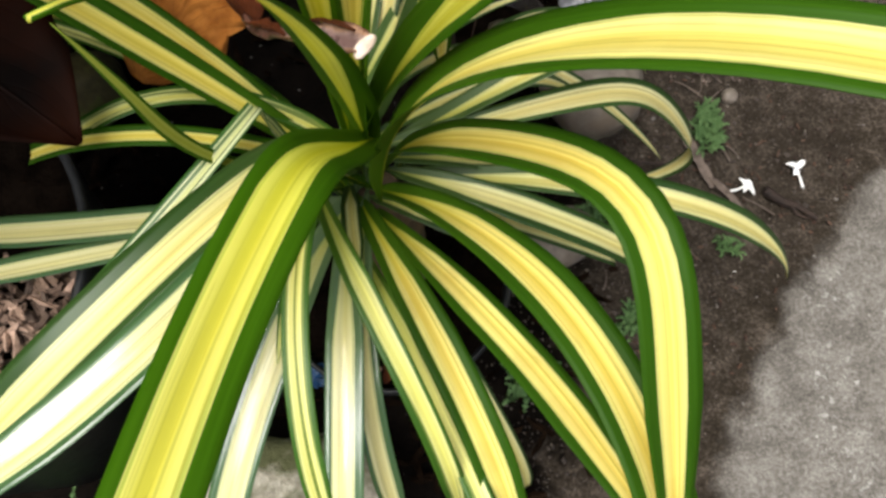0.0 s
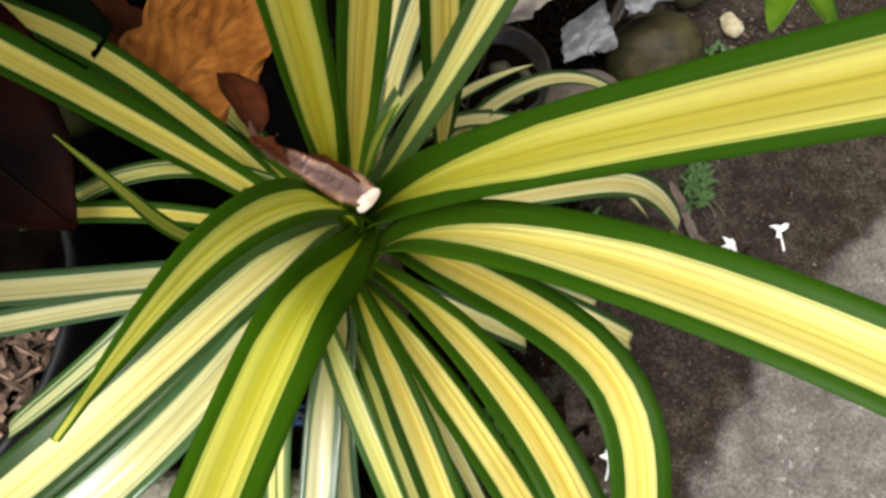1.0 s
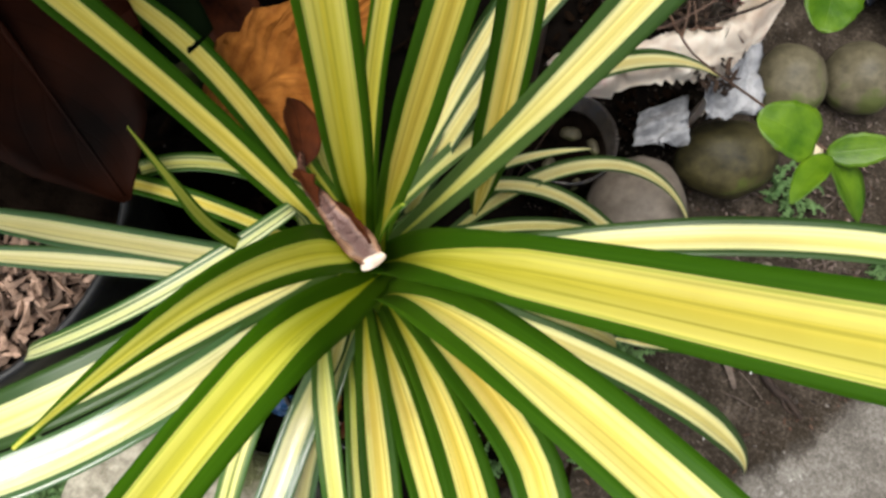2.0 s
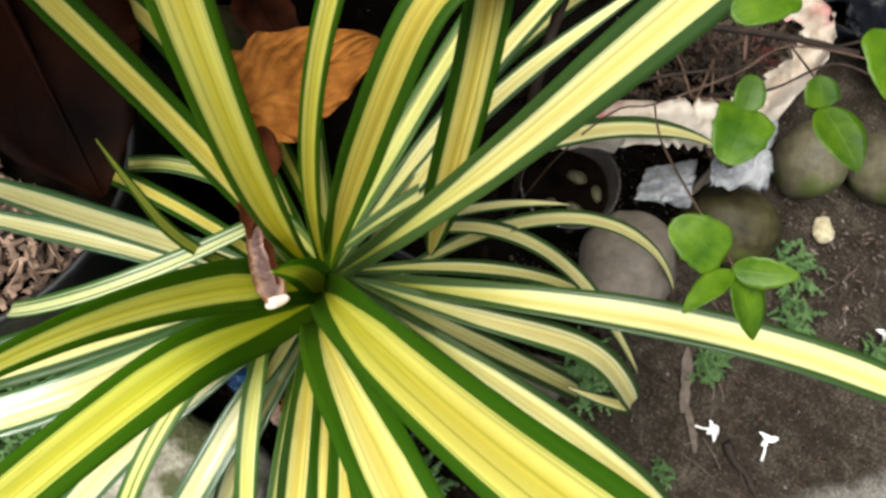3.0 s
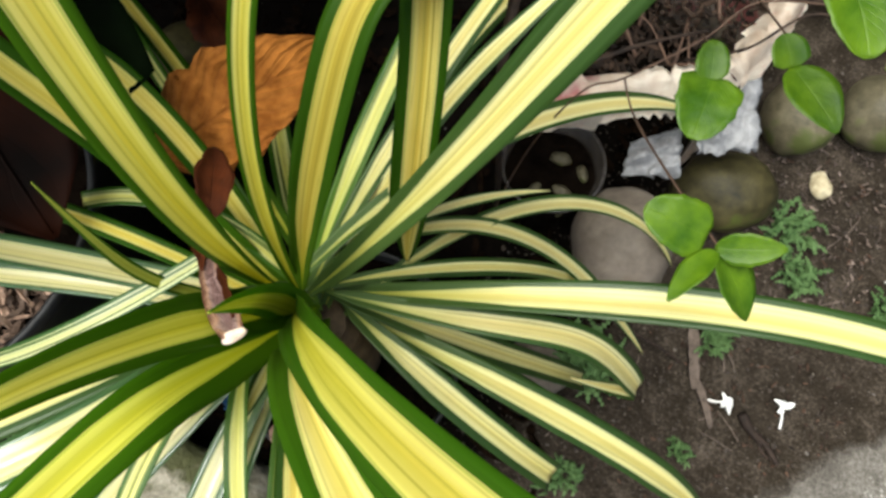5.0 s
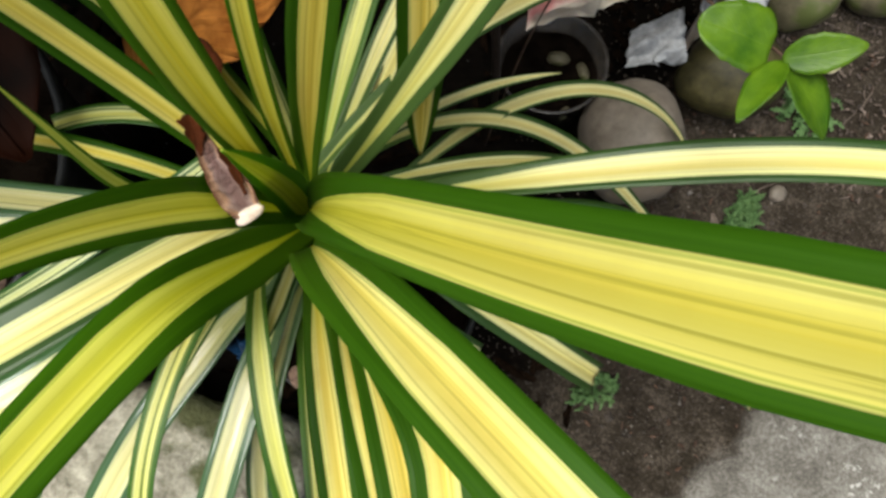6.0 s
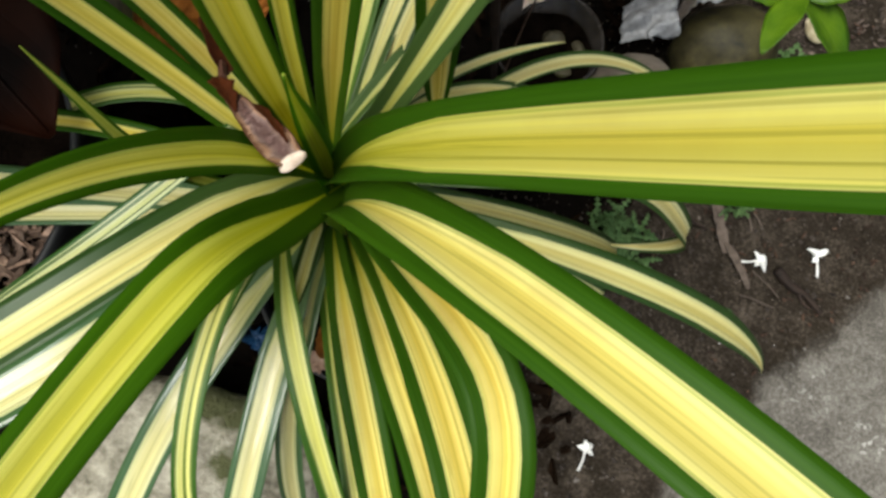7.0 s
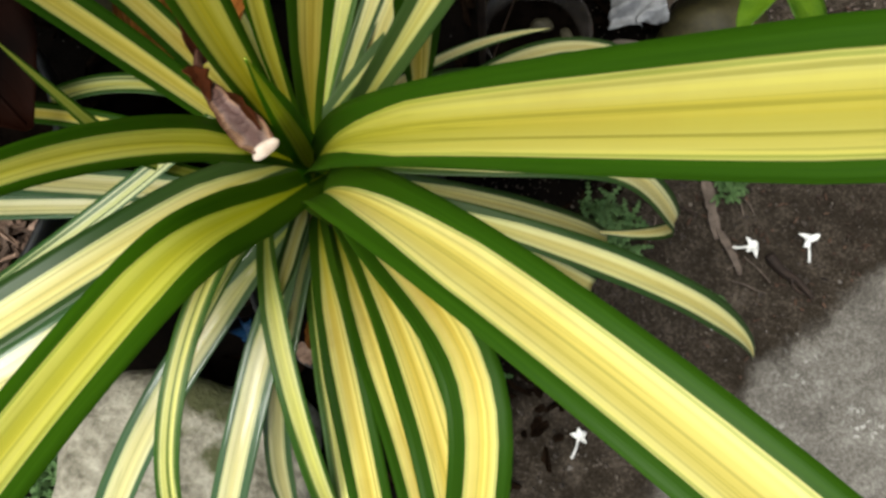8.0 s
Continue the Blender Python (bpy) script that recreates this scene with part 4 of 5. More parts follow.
for k, (a, b, w) in enumerate((((-0.070, 0.088, 0.105), (-0.048, 0.094, 0.108), 0.016), ((-0.052, 0.112, 0.17), (-0.056, 0.092, 0.115), 0.009), ((-0.040, 0.105, 0.14), (-0.046, 0.085, 0.10), 0.007))):
    scrap = empty("dry_scrap", a, "small curled pinkish brown dry leaf scrap under the screw pine", "leaf", "dry scraps")
    flat_blade("blade", a, b, w, (0.2, -0.3, 1), 0.1, 0.5, (CHIP, DRY_ORANGE, DRY_RED)[k], scrap, wavy=0.4, seed=30 + k)

# ---- hanging dark leaf beside the chip pot ----
dark = empty("hanging_leaf", (-0.24, 0.19, 0.36), "large dark red brown dry leaf hanging beside the pot", "leaf")
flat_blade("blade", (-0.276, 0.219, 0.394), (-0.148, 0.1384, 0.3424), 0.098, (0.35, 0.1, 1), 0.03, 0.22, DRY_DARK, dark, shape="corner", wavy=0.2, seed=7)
bm = bmesh.new()
tube(bm, smooth_line([(-0.306, 0.240, 0.408), (-0.270, 0.215, 0.394), (-0.21, 0.178, 0.3725), (-0.150, 0.1395, 0.3435)], 5), [0.003] * 6 + [0.002] * 5 + [0.001] * 5, 7)
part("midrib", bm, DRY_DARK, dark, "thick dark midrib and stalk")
shade_leaf = empty("broad_leaf", (-0.25, 0.26, 0.36), "broad green leaf behind the screw pine, coloured for deep shade", "leaf")
flat_blade("blade", (-0.335, 0.290, 0.372), (-0.158, 0.222, 0.338), 0.056, (0.1, -0.2, 1), 0.03, 0.15, SHADED_GREEN, shade_leaf, shape="blunt", wavy=0.12, seed=12)
red = empty("fallen_leaf", (-0.25, 0.36, 0.1), "dull red brown dry leaf lying behind the screw pine", "leaf")
flat_blade("blade", (-0.307, 0.391, 0.12), (-0.197, 0.331, 0.13), 0.05, (0.1, -0.4, 1), 0.1, 0.3, DRY_RED, red, wavy=0.3, seed=9)

# ---- stones ----
rock("stone", (0.117, 0.352, 0.060), (0.041, 0.052, 0.048), 0.5, STONE_GREY, "smooth brownish grey river stone under arching leaves", 1)
rock("stone", (0.187, 0.449, 0.036), (0.048, 0.038, 0.040), 0.4, STONE_MOSS, "dark mossy round river stone at the edge of the bed", 2)
rock("stone", (0.225, 0.553, 0.034), (0.034, 0.039, 0.038), 0.2, STONE, "olive grey round river stone at the edge of the bed", 3)
rock("stone", (0.295, 0.588, 0.032), (0.036, 0.037, 0.036), 1.2, STONE, "olive grey round river stone at the edge of the bed", 4)
rock("stone", (0.089, 0.223, 0.014), (0.040, 0.026, 0.020), 0.4, STONE_GREY, "flat grey stone half sunk in soil under the leaves", 5)
rock("stone", (-0.332, 0.360, 0.030), (0.040, 0.034, 0.036), 0.9, STONE_MOSS, "dark stone in deep shade behind the screw pine", 6)
rock("stone", (0.258, 0.370, 0.004), (0.0085, 0.0075, 0.006), 0.9, STONE_GREY, "small pale pebble on damp concrete", 7, group="pebbles", category="pebble", fine=3)
rock("stone", (0.273, 0.509, 0.008), (0.010, 0.013, 0.008), 0.3, LUMP, "crumbly cream coloured lump beside mossy stones", 8, 0.3, group="pebbles", category="lump", fine=4)
rock("concrete_block", (-0.128, -0.038, 0.038), (0.088, 0.088, 0.05), 0.12, PALE, "pale worn rounded lump of concrete under the leaves", 9, 0.16, group="", category="concrete", square=4.0)


# ---- flowers ----
def flower(place, turn, lean, scale, petals, label):
    """A fallen tubular flower; petals: rows of (angle, length, width)."""
    ob = empty("fallen_flower", (0, 0, 0), label, "flower", "fallen white flowers")
    bm = bmesh.new()
    tube(bm, smooth_line([(-0.019, 0.0005, 0.002), (-0.009, -0.0006, 0.003), (-0.002, 0, 0.004), (0.002, 0, 0.0050)], 3), [0.0012] * 4 + [0.0010] * 2 + [0.0013, 0.0018, 0.0024, 0.0028], 9)
    part("tube", bm, PETAL, ob)
    for k, (a, long, wide) in enumerate(petals):
        q = (math.cos(a) * long, math.sin(a) * long, 0.0045 + 0.003 * math.sin(k * 2.3 + lean))
        flat_blade("petal", (0.001, 0, 0.0045), (0.001 + q[0], q[1], q[2]), wide, (0.1, 0.2 * math.sin(k), 1), 0.22, 0.5, PETAL, ob, shape="oval", wavy=0.25, seed=k + turn)
    ob.matrix_basis = pose(*place, 6 * lean, 4, turn) @ Matrix.Diagonal((scale, scale, scale, 1))
    return ob


flower((0.258, 0.276, 0.002), 16, 0.5, 0.9, ((1.95, 0.010, 0.0050), (0.55, 0.0085, 0.0078), (-0.25, 0.0095, 0.0080), (-1.25, 0.0120, 0.0052), (-2.2, 0.006, 0.005)), "small white tubular flower fallen on damp concrete")
flower((0.3065, 0.292, 0.002), 104, 1.6, 0.9, ((1.10, 0.0125, 0.0058), (0.35, 0.0075, 0.0078), (-0.35, 0.0078, 0.0078), (-1.05, 0.0135, 0.0056), (2.6, 0.006, 0.006)), "small white tubular flower fallen on damp concrete")
flower((0.151, 0.082, 0.003), 84, 0.0, 0.88, ((1.5, 0.0085, 0.0052), (0.4, 0.009, 0.006), (-0.6, 0.009, 0.0056), (-1.9, 0.008, 0.0045)), "small white flower fallen on dark soil")
flower((0.366, 0.440, 0.003), 150, 2.2, 0.9, ((1.8, 0.009, 0.006), (0.2, 0.010, 0.0062), (-1.3, 0.008, 0.0056)), "wilted white flower among weeds")
bm = bmesh.new()
for k in range(5):
    x, y = rng.uniform(0.2, 0.42), rng.uniform(0.12, 0.54)
    r = rng.uniform(0.0005, 0.0009)
    bmesh.ops.create_icosphere(bm, subdivisions=1, radius=r, matrix=Matrix.Translation((x, y, r * 0.5)) @ Matrix.Diagonal((1, rng.uniform(0.5, 1), 0.6, 1)))
tagged(part("petal_crumbs", bm, PETAL), "tiny white petal scraps scattered on the ground", "petals", kind="stuff")


# ---- weeds ----
def weed(place, spread, high, count, seed, label):
    r = random.Random(seed)
    ob = empty("weed", place, label, "weed", "small weeds")
    for _ in range(int(count * 3.0)):
        a = r.uniform(0, 6.283)
        out = spread * r.uniform(0.25, 0.75)
        tip = Vector((math.cos(a) * out, math.sin(a) * out, high * r.uniform(0.3, 1.0)))
        root = Vector((r.uniform(-0.5, 0.5), r.uniform(-0.5, 0.5), 0)) * spread
        way = smooth_line([root, root + tip * 0.45 + Vector((0, 0, high * 0.4)), root + tip * 0.9], 9)
        d = Vector((math.cos(a), math.sin(a), 0))
        w = Vector((-d.y, d.x, r.uniform(-0.3, 0.3)))
        up = d.cross(w).normalized()
        half = [min(spread, 0.03) * 0.17 * (1.05 - 0.8 * i / 18) * (1.0 if i % 3 == 1 else 0.55 if i % 3 == 2 else 0.16) * r.uniform(0.75, 1.25) for i in range(len(way))]
        bm = blade_mesh(way, [w] * len(way), [up] * len(way), half, lambda q, u: 0.25 * u * u, 0.0003, 2)
        o = part("frond", bm, WEED_LEAF, ob)
        o.matrix_parent_inverse = Matrix.Identity(4)
    return ob


for k, (x, y, s, h, n) in enumerate(((0.262, 0.455, 0.034, 0.022, 16), (0.283, 0.415, 0.028, 0.018, 14), (0.234, 0.322, 0.020, 0.014, 12), (0.237, 0.220, 0.016, 0.012, 9),
                                     (0.157, 0.161, 0.022, 0.014, 11), (0.371, 0.415, 0.030, 0.02, 12), (0.136, 0.258, 0.042, 0.030, 26), (-0.250, -0.045, 0.045, 0.035, 22),
                                     (-0.205, -0.085, 0.04, 0.03, 16), (0.143, 0.147, 0.016, 0.014, 9), (0.236, 0.352, 0.018, 0.014, 10), (0.060, 0.100, 0.03, 0.03, 12), (-0.262, -0.030, 0.05, 0.04, 22), (-0.235, -0.075, 0.04, 0.03, 18), (0.230, 0.338, 0.022, 0.016, 12))):
    weed((x, y, 0.0), s, h, n, 40 + k, "small feathery green weed growing in damp soil")


# ---- twigs ----
def twig(points, radius, label, material=None, name="twig"):
    bm = bmesh.new()
    line = smooth_line(points, 5)
    tube(bm, line, [radius * (1.0 - 0.5 * i / len(line)) * (1 + 0.25 * noise.noise(Vector(q) * 120)) for i, q in enumerate(line)], 7)
    return tagged(part(name, bm, material or TWIG), label, "twig", "dead twigs")


twig([(0.276, 0.273, 0.006), (0.290, 0.262, 0.005), (0.303, 0.258, 0.004), (0.319, 0.246, 0.003)], 0.0044, "broken dark brown twig lying on damp concrete")
twig([(0.296, 0.264, 0.005), (0.301, 0.252, 0.004), (0.310, 0.247, 0.003)], 0.002, "broken dark brown twig lying on damp concrete")
strip = empty("bark_strip", (0.205, 0.318, 0.0), "flat grey brown strip of dry bark lying on soil", "bark")
flat_blade("blade", (0.208, 0.334, 0.006), (0.231, 0.276, 0.004), 0.0105, (0.1, 0.0, 1), 0.03, 0.25, BARK, strip, shape="blunt", wavy=0.4, seed=51)
flat_blade("blade", (0.229, 0.286, 0.005), (0.256, 0.250, 0.004), 0.0070, (0.0, 0.2, 1), 0.06, 0.3, BARK, strip, shape="blunt", wavy=0.5, seed=52)
twig([(0.160, 0.298, 0.012), (0.190, 0.296, 0.010), (0.212, 0.293, 0.004)], 0.0016, "thin grey brown twig lying on soil")
twig([(0.120, 0.215, 0.005), (0.145, 0.222, 0.012), (0.165, 0.212, 0.004)], 0.0014, "thin grey brown twig lying on soil")
twig([(-0.024, 0.425, 0.31), (-0.018, 0.385, 0.30), (-0.008, 0.345, 0.26), (0.0, 0.35, 0.10), (0.0, 0.36, 0.0)], 0.0045, "dark brown woody vine stem standing behind the leaves", TWIG, "dead_branch")
twig([(0.168, 0.509, 0.235), (0.125, 0.496, 0.236), (0.085, 0.484, 0.230), (0.046, 0.473, 0.215), (0.010, 0.462, 0.16)], 0.0032, "weathered brown stick lying over the torn sack")
twig([(0.150, 0.503, 0.236), (0.175, 0.530, 0.236), (0.202, 0.568, 0.235), (0.240, 0.62, 0.23)], 0.0013, "thin pale stick lying over the torn sack")
twig([(0.095, 0.455, 0.19), (0.127, 0.456, 0.226), (0.156, 0.494, 0.233), (0.191, 0.501, 0.235), (0.217, 0.520, 0.235), (0.28, 0.56, 0.22)], 0.0012, "thin brown stem trailing over the torn sack")
twig([(0.02, 0.40, 0.20), (0.055, 0.430, 0.215), (0.085, 0.452, 0.220), (0.10, 0.470, 0.21)], 0.0017, "thin brown stem trailing over the torn sack")
rt = random.Random(31)
for _ in range(9):
    x, y, a = rt.uniform(0.03, 0.12), rt.uniform(0.46, 0.56), rt.uniform(0, 3.14)
    c, q = 0.03 * math.cos(a), 0.03 * math.sin(a)
    twig([(x - c, y - q, 0.160), (x, y, 0.168 + 0.01 * rt.random()), (x + c * 0.7, y + q, 0.165)], rt.uniform(0.0009, 0.0018), "thin brown stem lying on the mulch in the torn sack", VINE_STEM)

# ---- climbing vine ----
rr = random.Random(31)
for x0, x1, y0, y1, count in ((0.22, 0.34, 0.36, 0.53, 15), (0.19, 0.30, 0.20, 0.33, 6), (0.10, 0.19, 0.17, 0.28, 5)):
    for _ in range(count):
        x, y, a, l = rr.uniform(x0, x1), rr.uniform(y0, y1), rr.uniform(0, 6.28), rr.uniform(0.012, 0.035)
        line = [(x + math.cos(a + 0.5 * q * rr.uniform(-1, 1)) * l * q, y + math.sin(a) * l * q, 0.0015 + 0.003 * rr.random()) for q in (-0.5, -0.15, 0.2, 0.5)]
        twig(line, rr.uniform(0.0005, 0.0011), "short thin grey brown root scrap lying on soil", BARK)
vine = empty("vine", (0.02, 0.33, 0.24), "thin brown climbing vine with heart-shaped bright green leaves", "vine")
bm = bmesh.new()
tube(bm, smooth_line([(0.0, 0.335, 0.0), (0.020, 0.33, 0.20), (0.041, 0.335, 0.30), (0.060, 0.345, 0.315), (0.089, 0.375, 0.33), (0.107, 0.40, 0.34), (0.15, 0.40, 0.36)], 5), 0.0006, 7)
stem = part("stem", bm, VINE_STEM, vine)
bm = bmesh.new()
tube(bm, smooth_line([(0.060, 0.345, 0.315), (0.072, 0.318, 0.33), (0.095, 0.275, 0.37), (0.118, 0.240, 0.402)], 5), 0.0006, 6)
part("stem", bm, VINE_STEM, vine)
bm = bmesh.new()
tube(bm, smooth_line([(0.089, 0.375, 0.33), (0.092, 0.32, 0.40), (0.085, 0.285, 0.447)], 5), 0.0005, 6)
part("stem", bm, VINE_STEM, vine)
bm = bmesh.new()
tube(bm, smooth_line([(0.107, 0.40, 0.34), (0.112, 0.33, 0.41), (0.108, 0.296, 0.447)], 5), 0.0005, 6)
part("stem", bm, VINE_STEM, vine)
bm = bmesh.new()
tube(bm, smooth_line([(0.15, 0.40, 0.36), (0.14, 0.34, 0.44), (0.122, 0.293, 0.492), (0.105, 0.285, 0.500)], 5), 0.0005, 6)
part("stem", bm, VINE_STEM, vine)


def vine_leaf(start, end, width, normal, shape="oval", bow=0.06, curl=0.2, seed=1):
    flat_blade("leaf", start, end, width, normal, bow, curl, VINE_LEAF, vine, shape=shape, wavy=0.08, seed=seed)


vine_leaf((0.112, 0.242, 0.402), (0.086, 0.241, 0.408), 0.0215, (0.2, -0.3, 1), "heart", seed=1)
vine_leaf((0.116, 0.239, 0.403), (0.138, 0.246, 0.412), 0.013, (0, -0.7, 1), seed=2)
vine_leaf((0.118, 0.239, 0.402), (0.139, 0.222, 0.391), 0.019, (0.3, 0.2, 1), seed=3)
vine_leaf((0.117, 0.239, 0.402), (0.107, 0.212, 0.404), 0.011, (-0.5, 0.1, 1), seed=4)
vine_leaf((0.086, 0.276, 0.448), (0.087, 0.252, 0.447), 0.021, (0, -0.1, 1), "heart", seed=5)
vine_leaf((0.085, 0.274, 0.448), (0.081, 0.286, 0.452), 0.011, (0, -0.1, 1), "heart", seed=6)
vine_leaf((0.108, 0.290, 0.448), (0.128, 0.272, 0.450), 0.017, (0, -0.1, 1), seed=7)
vine_leaf((0.108, 0.290, 0.448), (0.101, 0.298, 0.452), 0.013, (0, -0.1, 1), "heart", seed=8)
vine_leaf((0.1015, 0.2835, 0.500), (0.1140, 0.2645, 0.497), 0.0200, (0.1, -0.1, 1), "heart", seed=9)
vine_leaf((0.072, 0.282, 0.500), (0.062, 0.262, 0.500), 0.016, (0, -0.1, 1), "heart", seed=10)
vine_leaf((0.123, 0.276, 0.492), (0.140, 0.262, 0.490), 0.018, (0, -0.1, 1), "heart", seed=11)


# ---- torn paper and film ----
def crumpled(name, corners, material, label, category, seed, rough, n=22, thick=0.0007, tear=1.0):
    """A torn sheet spanned by four corners, crumpled and with a ragged outline."""
    a, b, c, d = [Vector(q) for q in corners]
    up = (b - a).cross(d - a).normalized()
    bm = bmesh.new()
    grid = {}
    for i in range(n + 1):
        for j in range(n + 1):
            s, q = i / n, j / n
            edge = min(s, 1 - s, q, 1 - q)
            rag = tear * (0.05 + 0.16 * (noise.noise(Vector((s * 4, q * 4, seed))) + 0.6 * noise.noise(Vector((s * 11, q * 11, seed))))) * max(0, 1 - edge * 4)
            s2, q2 = s + rag * (1 if s < 0.5 else -1), q + rag * (1 if q < 0.5 else -1)
            p = (a * (1 - s2) + b * s2) * (1 - q2) + (d * (1 - s2) + c * s2) * q2
            k = noise.noise(Vector((s * 3, q * 3, seed * 2))) + 0.6 * abs(noise.noise(Vector((s * 7, q * 7, seed * 3)))) + 0.25 * noise.noise(Vector((s * 17, q * 17, seed)))
            grid[i, j] = bm.verts.new(p + up * rough * k)
    for i in range(n):
        for j in range(n):
            bm.faces.new((grid[i, j], grid[i + 1, j], grid[i + 1, j + 1], grid[i, j + 1]))
    loose = [v for v in bm.verts if not v.link_faces]
    bmesh.ops.delete(bm, geom=loose, context="VERTS")
    bmesh.ops.solidify(bm, geom=list(bm.faces), thickness=thick)
    return tagged(part(name, bm, material), label, category)


def torn_sack():
    """An open sack of mulch: a crumpled folded-over rim that drops to the ground on its outer side."""
    rim = smooth_line(SACK, 7)
    prof = ((-0.55, -0.012), (-0.42, -0.001), (-0.2, 0.006), (0.0, 0.008), (0.2, 0.006), (0.42, 0.0), (0.55, -0.012), (0.62, -0.05), (0.66, -0.10), (0.68, -0.168))
    rows = []
    for i, p in enumerate(rim):
        d = (rim[min(i + 1, len(rim) - 1)] - rim[max(i - 1, 0)])
        out = Vector((d.y, -d.x, 0)).normalized()
        row = []
        for k, (s, z) in enumerate(prof):
            wide = 0.021 * (1 + 0.35 * noise.noise(Vector((i * 0.35, 2 * (s > 0), 4))))
            rag = 0.011 * noise.noise(Vector((i * 0.9, k, 8)))
            if k > 6 and i < 24:
                z = -0.012 - 0.006 * (k - 6)
            q = p + out * (s * wide + rag) + Vector((0, 0, z))
            q.z += (0.012 * noise.noise(Vector((q.x * 60, q.y * 60, 2))) + 0.012 * abs(noise.noise(Vector((q.x * 110, q.y * 110, 5))))) * (1 if k < 9 else 0)
            row.append(q)
        rows.append(row)
    sack = empty("mulch_sack", rim[0] * 1.0 - Vector((0, 0, 0.165)), "torn stained cream and pink sack open over brown mulch", "sack")
    for name, first, last, note in (("rim", 0, 6, "crumpled folded-over rim"), ("side", 6, 9, "stained side of the sack")):
        bm = bmesh.new()
        grid = [[bm.verts.new(q) for q in row[first:last + 1]] for row in rows]
        for r0, r1 in zip(grid, grid[1:]):
            for k in range(last - first):
                bm.faces.new((r0[k], r1[k], r1[k + 1], r0[k + 1]))
        bmesh.ops.solidify(bm, geom=list(bm.faces), thickness=0.0008)
        part(name, bm, PAPER, sack, note)


SACK = [(0.004, 0.389, 0.165), (0.060, 0.428, 0.170), (0.091, 0.447, 0.170), (0.118, 0.463, 0.168), (0.135, 0.486, 0.166), (0.147, 0.518, 0.168),
        (0.155, 0.551, 0.172), (0.146, 0.578, 0.174), (0.119, 0.588, 0.174), (0.092, 0.593, 0.172), (0.060, 0.602, 0.168)]
torn_sack()
crumpled("plastic_film", [(0.092, 0.402, 0.080), (0.139, 0.419, 0.085), (0.122, 0.455, 0.105), (0.088, 0.432, 0.085)], GREY_FILM, "crumpled translucent grey plastic film between stones", "plastic", 11, 0.010, tear=0.4)
crumpled("plastic_film", [(0.140, 0.430, 0.11), (0.185, 0.455, 0.11), (0.155, 0.52, 0.14), (0.115, 0.475, 0.14)], GREY_FILM, "crumpled shiny grey plastic film hanging over stones", "plastic", 13, 0.012, tear=0.4)
crumpled("black_plastic_sheet", [(0.14, 0.68, 0.06), (0.42, 0.63, 0.03), (0.55, 1.05, 0.05), (0.10, 1.05, 0.08)], BLACK_FILM, "glossy black plastic sheet covering the bed behind the stones", "plastic", 17, 0.03, 40)
crumpled("blue_plastic", [(-0.118, 0.085, 0.08), (-0.080, 0.084, 0.09), (-0.078, 0.100, 0.095), (-0.115, 0.104, 0.09)], BLUE_CLOTH, "crumpled blue plastic scrap under the leaves", "plastic", 19, 0.008)

# half-buried clear plastic cup full of rubble
cup = empty("plastic_cup", (0.036, 0.385, 0.0), "dirty clear plastic cup half filled with soil and gravel", "cup")
CUP, ct, cp = nodes_of("dirty_clear_plastic")
ct.links.new(ramp(ct, noise_node(ct, 40.0), [(0.35, (0.04, 0.033, 0.028)), (0.65, (0.16, 0.14, 0.125))]).outputs[0], cp.inputs["Base Color"])
cp.inputs["Roughness"].default_value, cp.inputs["Transmission Weight"].default_value = 0.25, 0.7
for o in (part("wall", lathe([(0.032, 0.001), (0.043, 0.085), (0.0455, 0.087), (0.0455, 0.089), (0.0425, 0.088), (0.0315, 0.004)], 40), CUP, cup), part("soil", soil_disc(0.041, 0.066, 2), SHADED_SOIL, cup, "gritty soil, coloured dark for shade")):
    o.matrix_parent_inverse = Matrix.Identity(4)
for k, (x, y, s) in enumerate(((0.052, 0.372, 0.009), (0.030, 0.365, 0.007), (0.062, 0.395, 0.008), (0.040, 0.400, 0.010), (0.058, 0.355, 0.006))):
    rock("pebble", (x, y, 0.068), (s, s * 0.6, s * 0.6), k * 1.1, STONE, "pale grey gravel pebble in the plastic cup", 20 + k, 0.2, "cup pebbles", "pebble", 3)

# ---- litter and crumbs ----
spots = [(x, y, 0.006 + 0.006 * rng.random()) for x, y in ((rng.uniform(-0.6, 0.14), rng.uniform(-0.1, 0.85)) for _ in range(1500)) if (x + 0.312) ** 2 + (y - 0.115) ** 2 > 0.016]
flakes("leaf_litter", spots, 0.016, 0.0008, SHADED_LITTER, "rotting leaf scraps covering the soil bed, coloured dark for shade", "leaf litter", 21)
spots = [(x, y, 0.125 + 0.035 * rng.random()) for x, y in ((rng.uniform(0.03, 0.145), rng.uniform(0.44, 0.62)) for _ in range(800))]
flakes("dry_debris", spots, 0.008, 0.0009, DEBRIS, "heap of dry brown leaf debris behind the torn wrapper", "leaf litter", 22)
rd = random.Random(77)
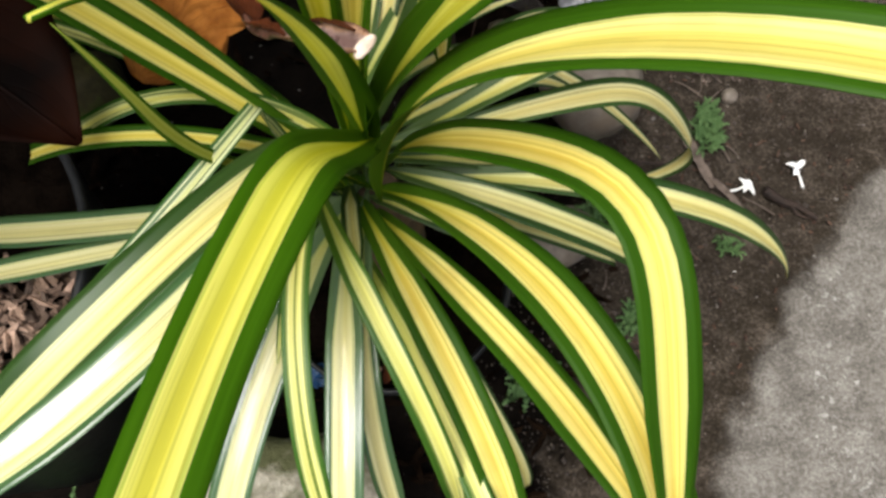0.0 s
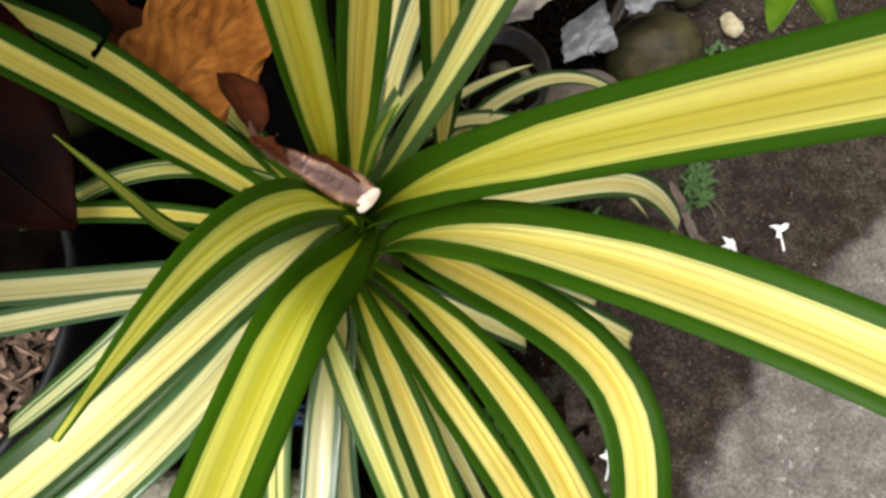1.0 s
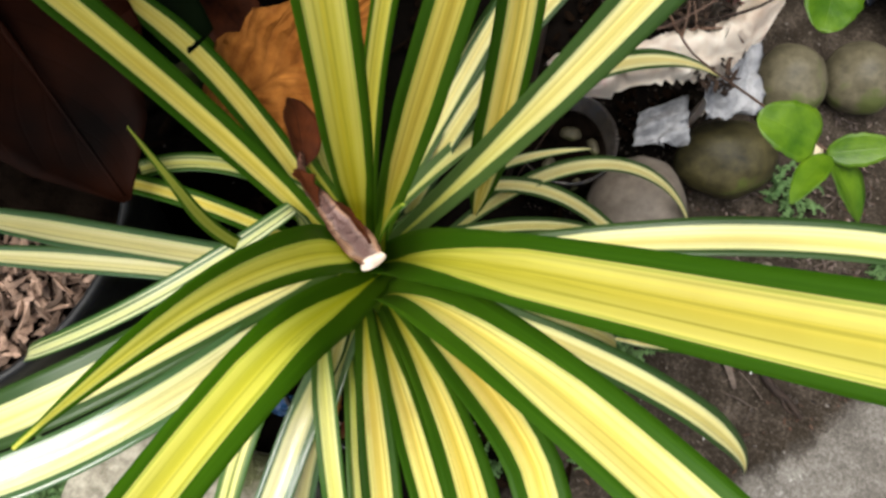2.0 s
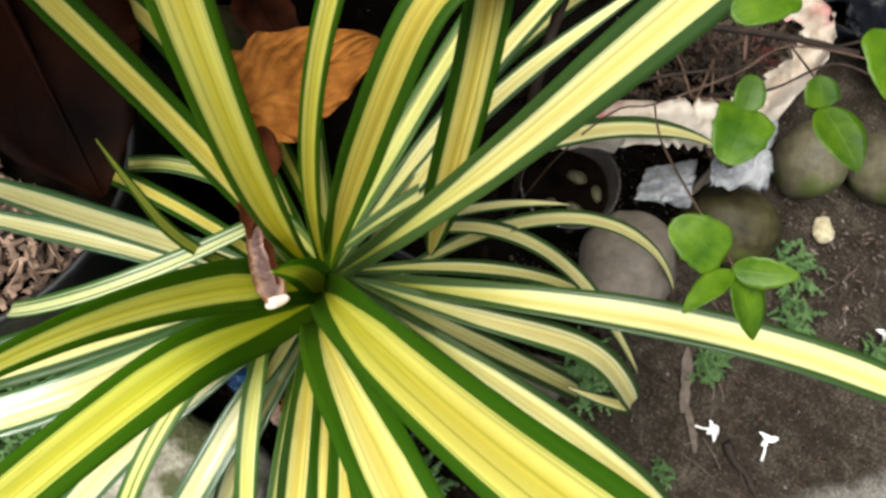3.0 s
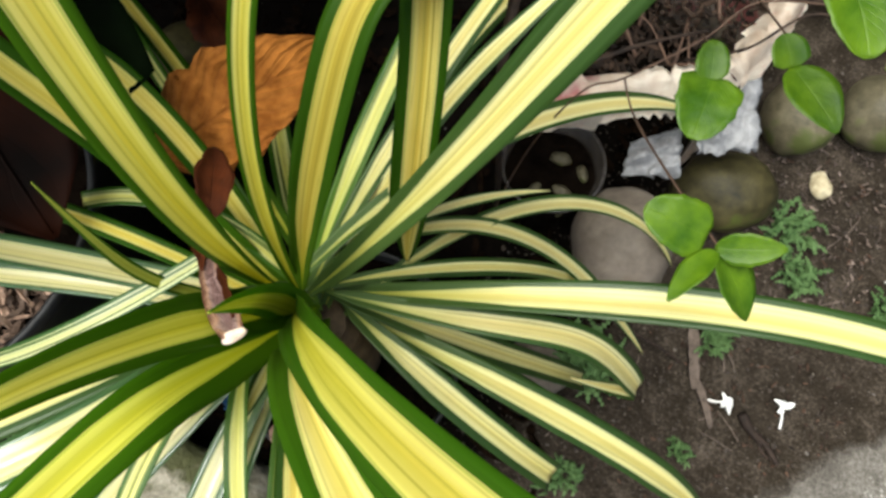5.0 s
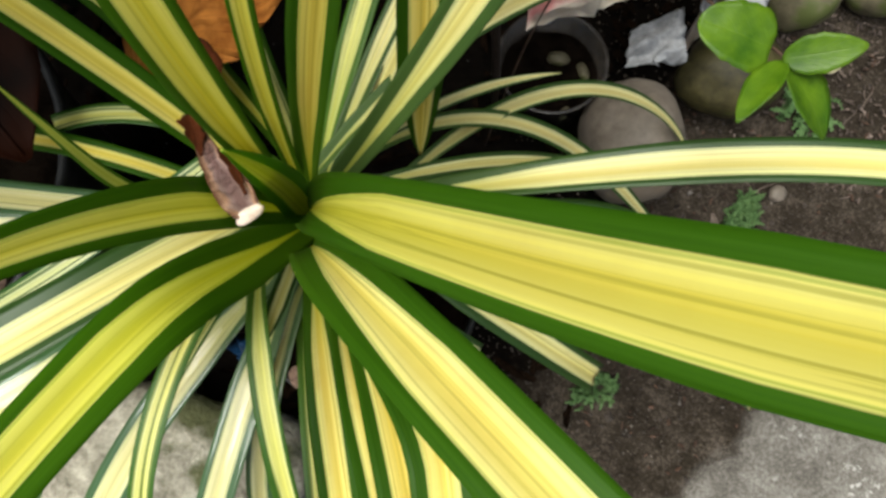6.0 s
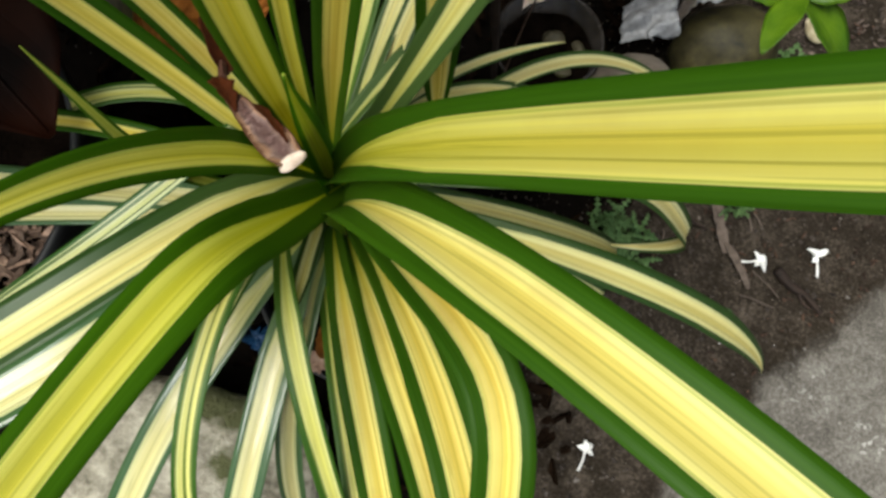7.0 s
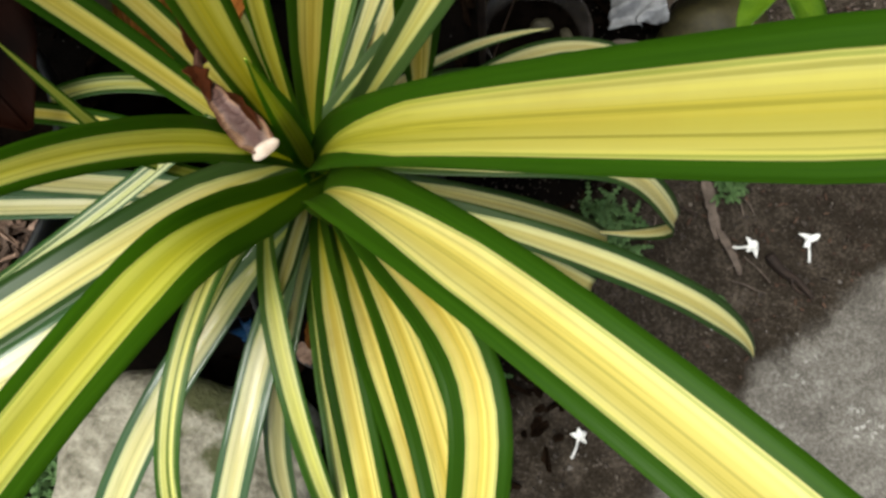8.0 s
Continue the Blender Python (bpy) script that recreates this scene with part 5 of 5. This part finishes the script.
spots = [(rd.uniform(0.14, 0.36), rd.uniform(0.10, 0.54), 0.002 + 0.002 * rd.random()) for _ in range(420)]
spots = [q for q in spots if q[0] - 0.28 * q[1] - 1.15 * q[1] ** 2 < 0.195]
flakes("leaf_crumbs", spots, 0.0042, 0.0004, MULCH, "small brown leaf and bark crumbs strewn on the damp ground", "leaf litter", 23)
rd = random.Random(78)
spots = [(rd.uniform(0.205, 0.345), rd.uniform(0.385, 0.565), 0.002 + 0.003 * rd.random()) for _ in range(420)]
flakes("bark_crumbs", spots, 0.0042, 0.0005, CRUMBLE, "pale greyish brown bark crumbs strewn round the stones", "leaf litter", 24)
rng = random.Random(9)
bm_v, bm_f = [], []
for k in range(8500):
    x = rng.uniform(0.02, 0.46)
    y = rng.uniform(-0.08, 0.66)
    if x - (0.207 + 0.28 * y + 1.15 * y * y) > rng.uniform(-0.07, 0.0):
        continue
    r = 0.0007 * (1 + rng.expovariate(1.4))
    i = len(bm_v)
    for a, b, c in ((1, 0, 0), (-0.8, 0.3, 0), (0, 1, 0), (0.1, -0.9, 0), (0.1, 0.1, 0.8), (0, 0, -0.6)):
        bm_v.append((x + a * r * rng.uniform(0.7, 1.2), y + b * r * rng.uniform(0.7, 1.2), r * 0.3 + c * r))
    for a, b, c in ((0, 2, 4), (2, 1, 4), (1, 3, 4), (3, 0, 4), (2, 0, 5), (1, 2, 5), (3, 1, 5), (0, 3, 5)):
        bm_f.append((i + a, i + b, i + c))
me = bpy.data.meshes.new("soil_crumbs")
me.from_pydata(bm_v, [], bm_f)
CRUMB, t2, p2 = nodes_of("soil_crumb")
geo = t2.nodes.new("ShaderNodeNewGeometry")
t2.links.new(ramp(t2, geo.outputs["Random Per Island"], [(0.0, (0.02, 0.014, 0.01)), (0.9, (0.045, 0.034, 0.026)), (1.0, (0.13, 0.11, 0.09))]).outputs[0], p2.inputs["Base Color"])
p2.inputs["Roughness"].default_value = 0.9
me.materials.append(CRUMB)
tagged(new("soil_crumbs", me), "loose soil crumbs and grit on the damp ground", "grit", kind="stuff")
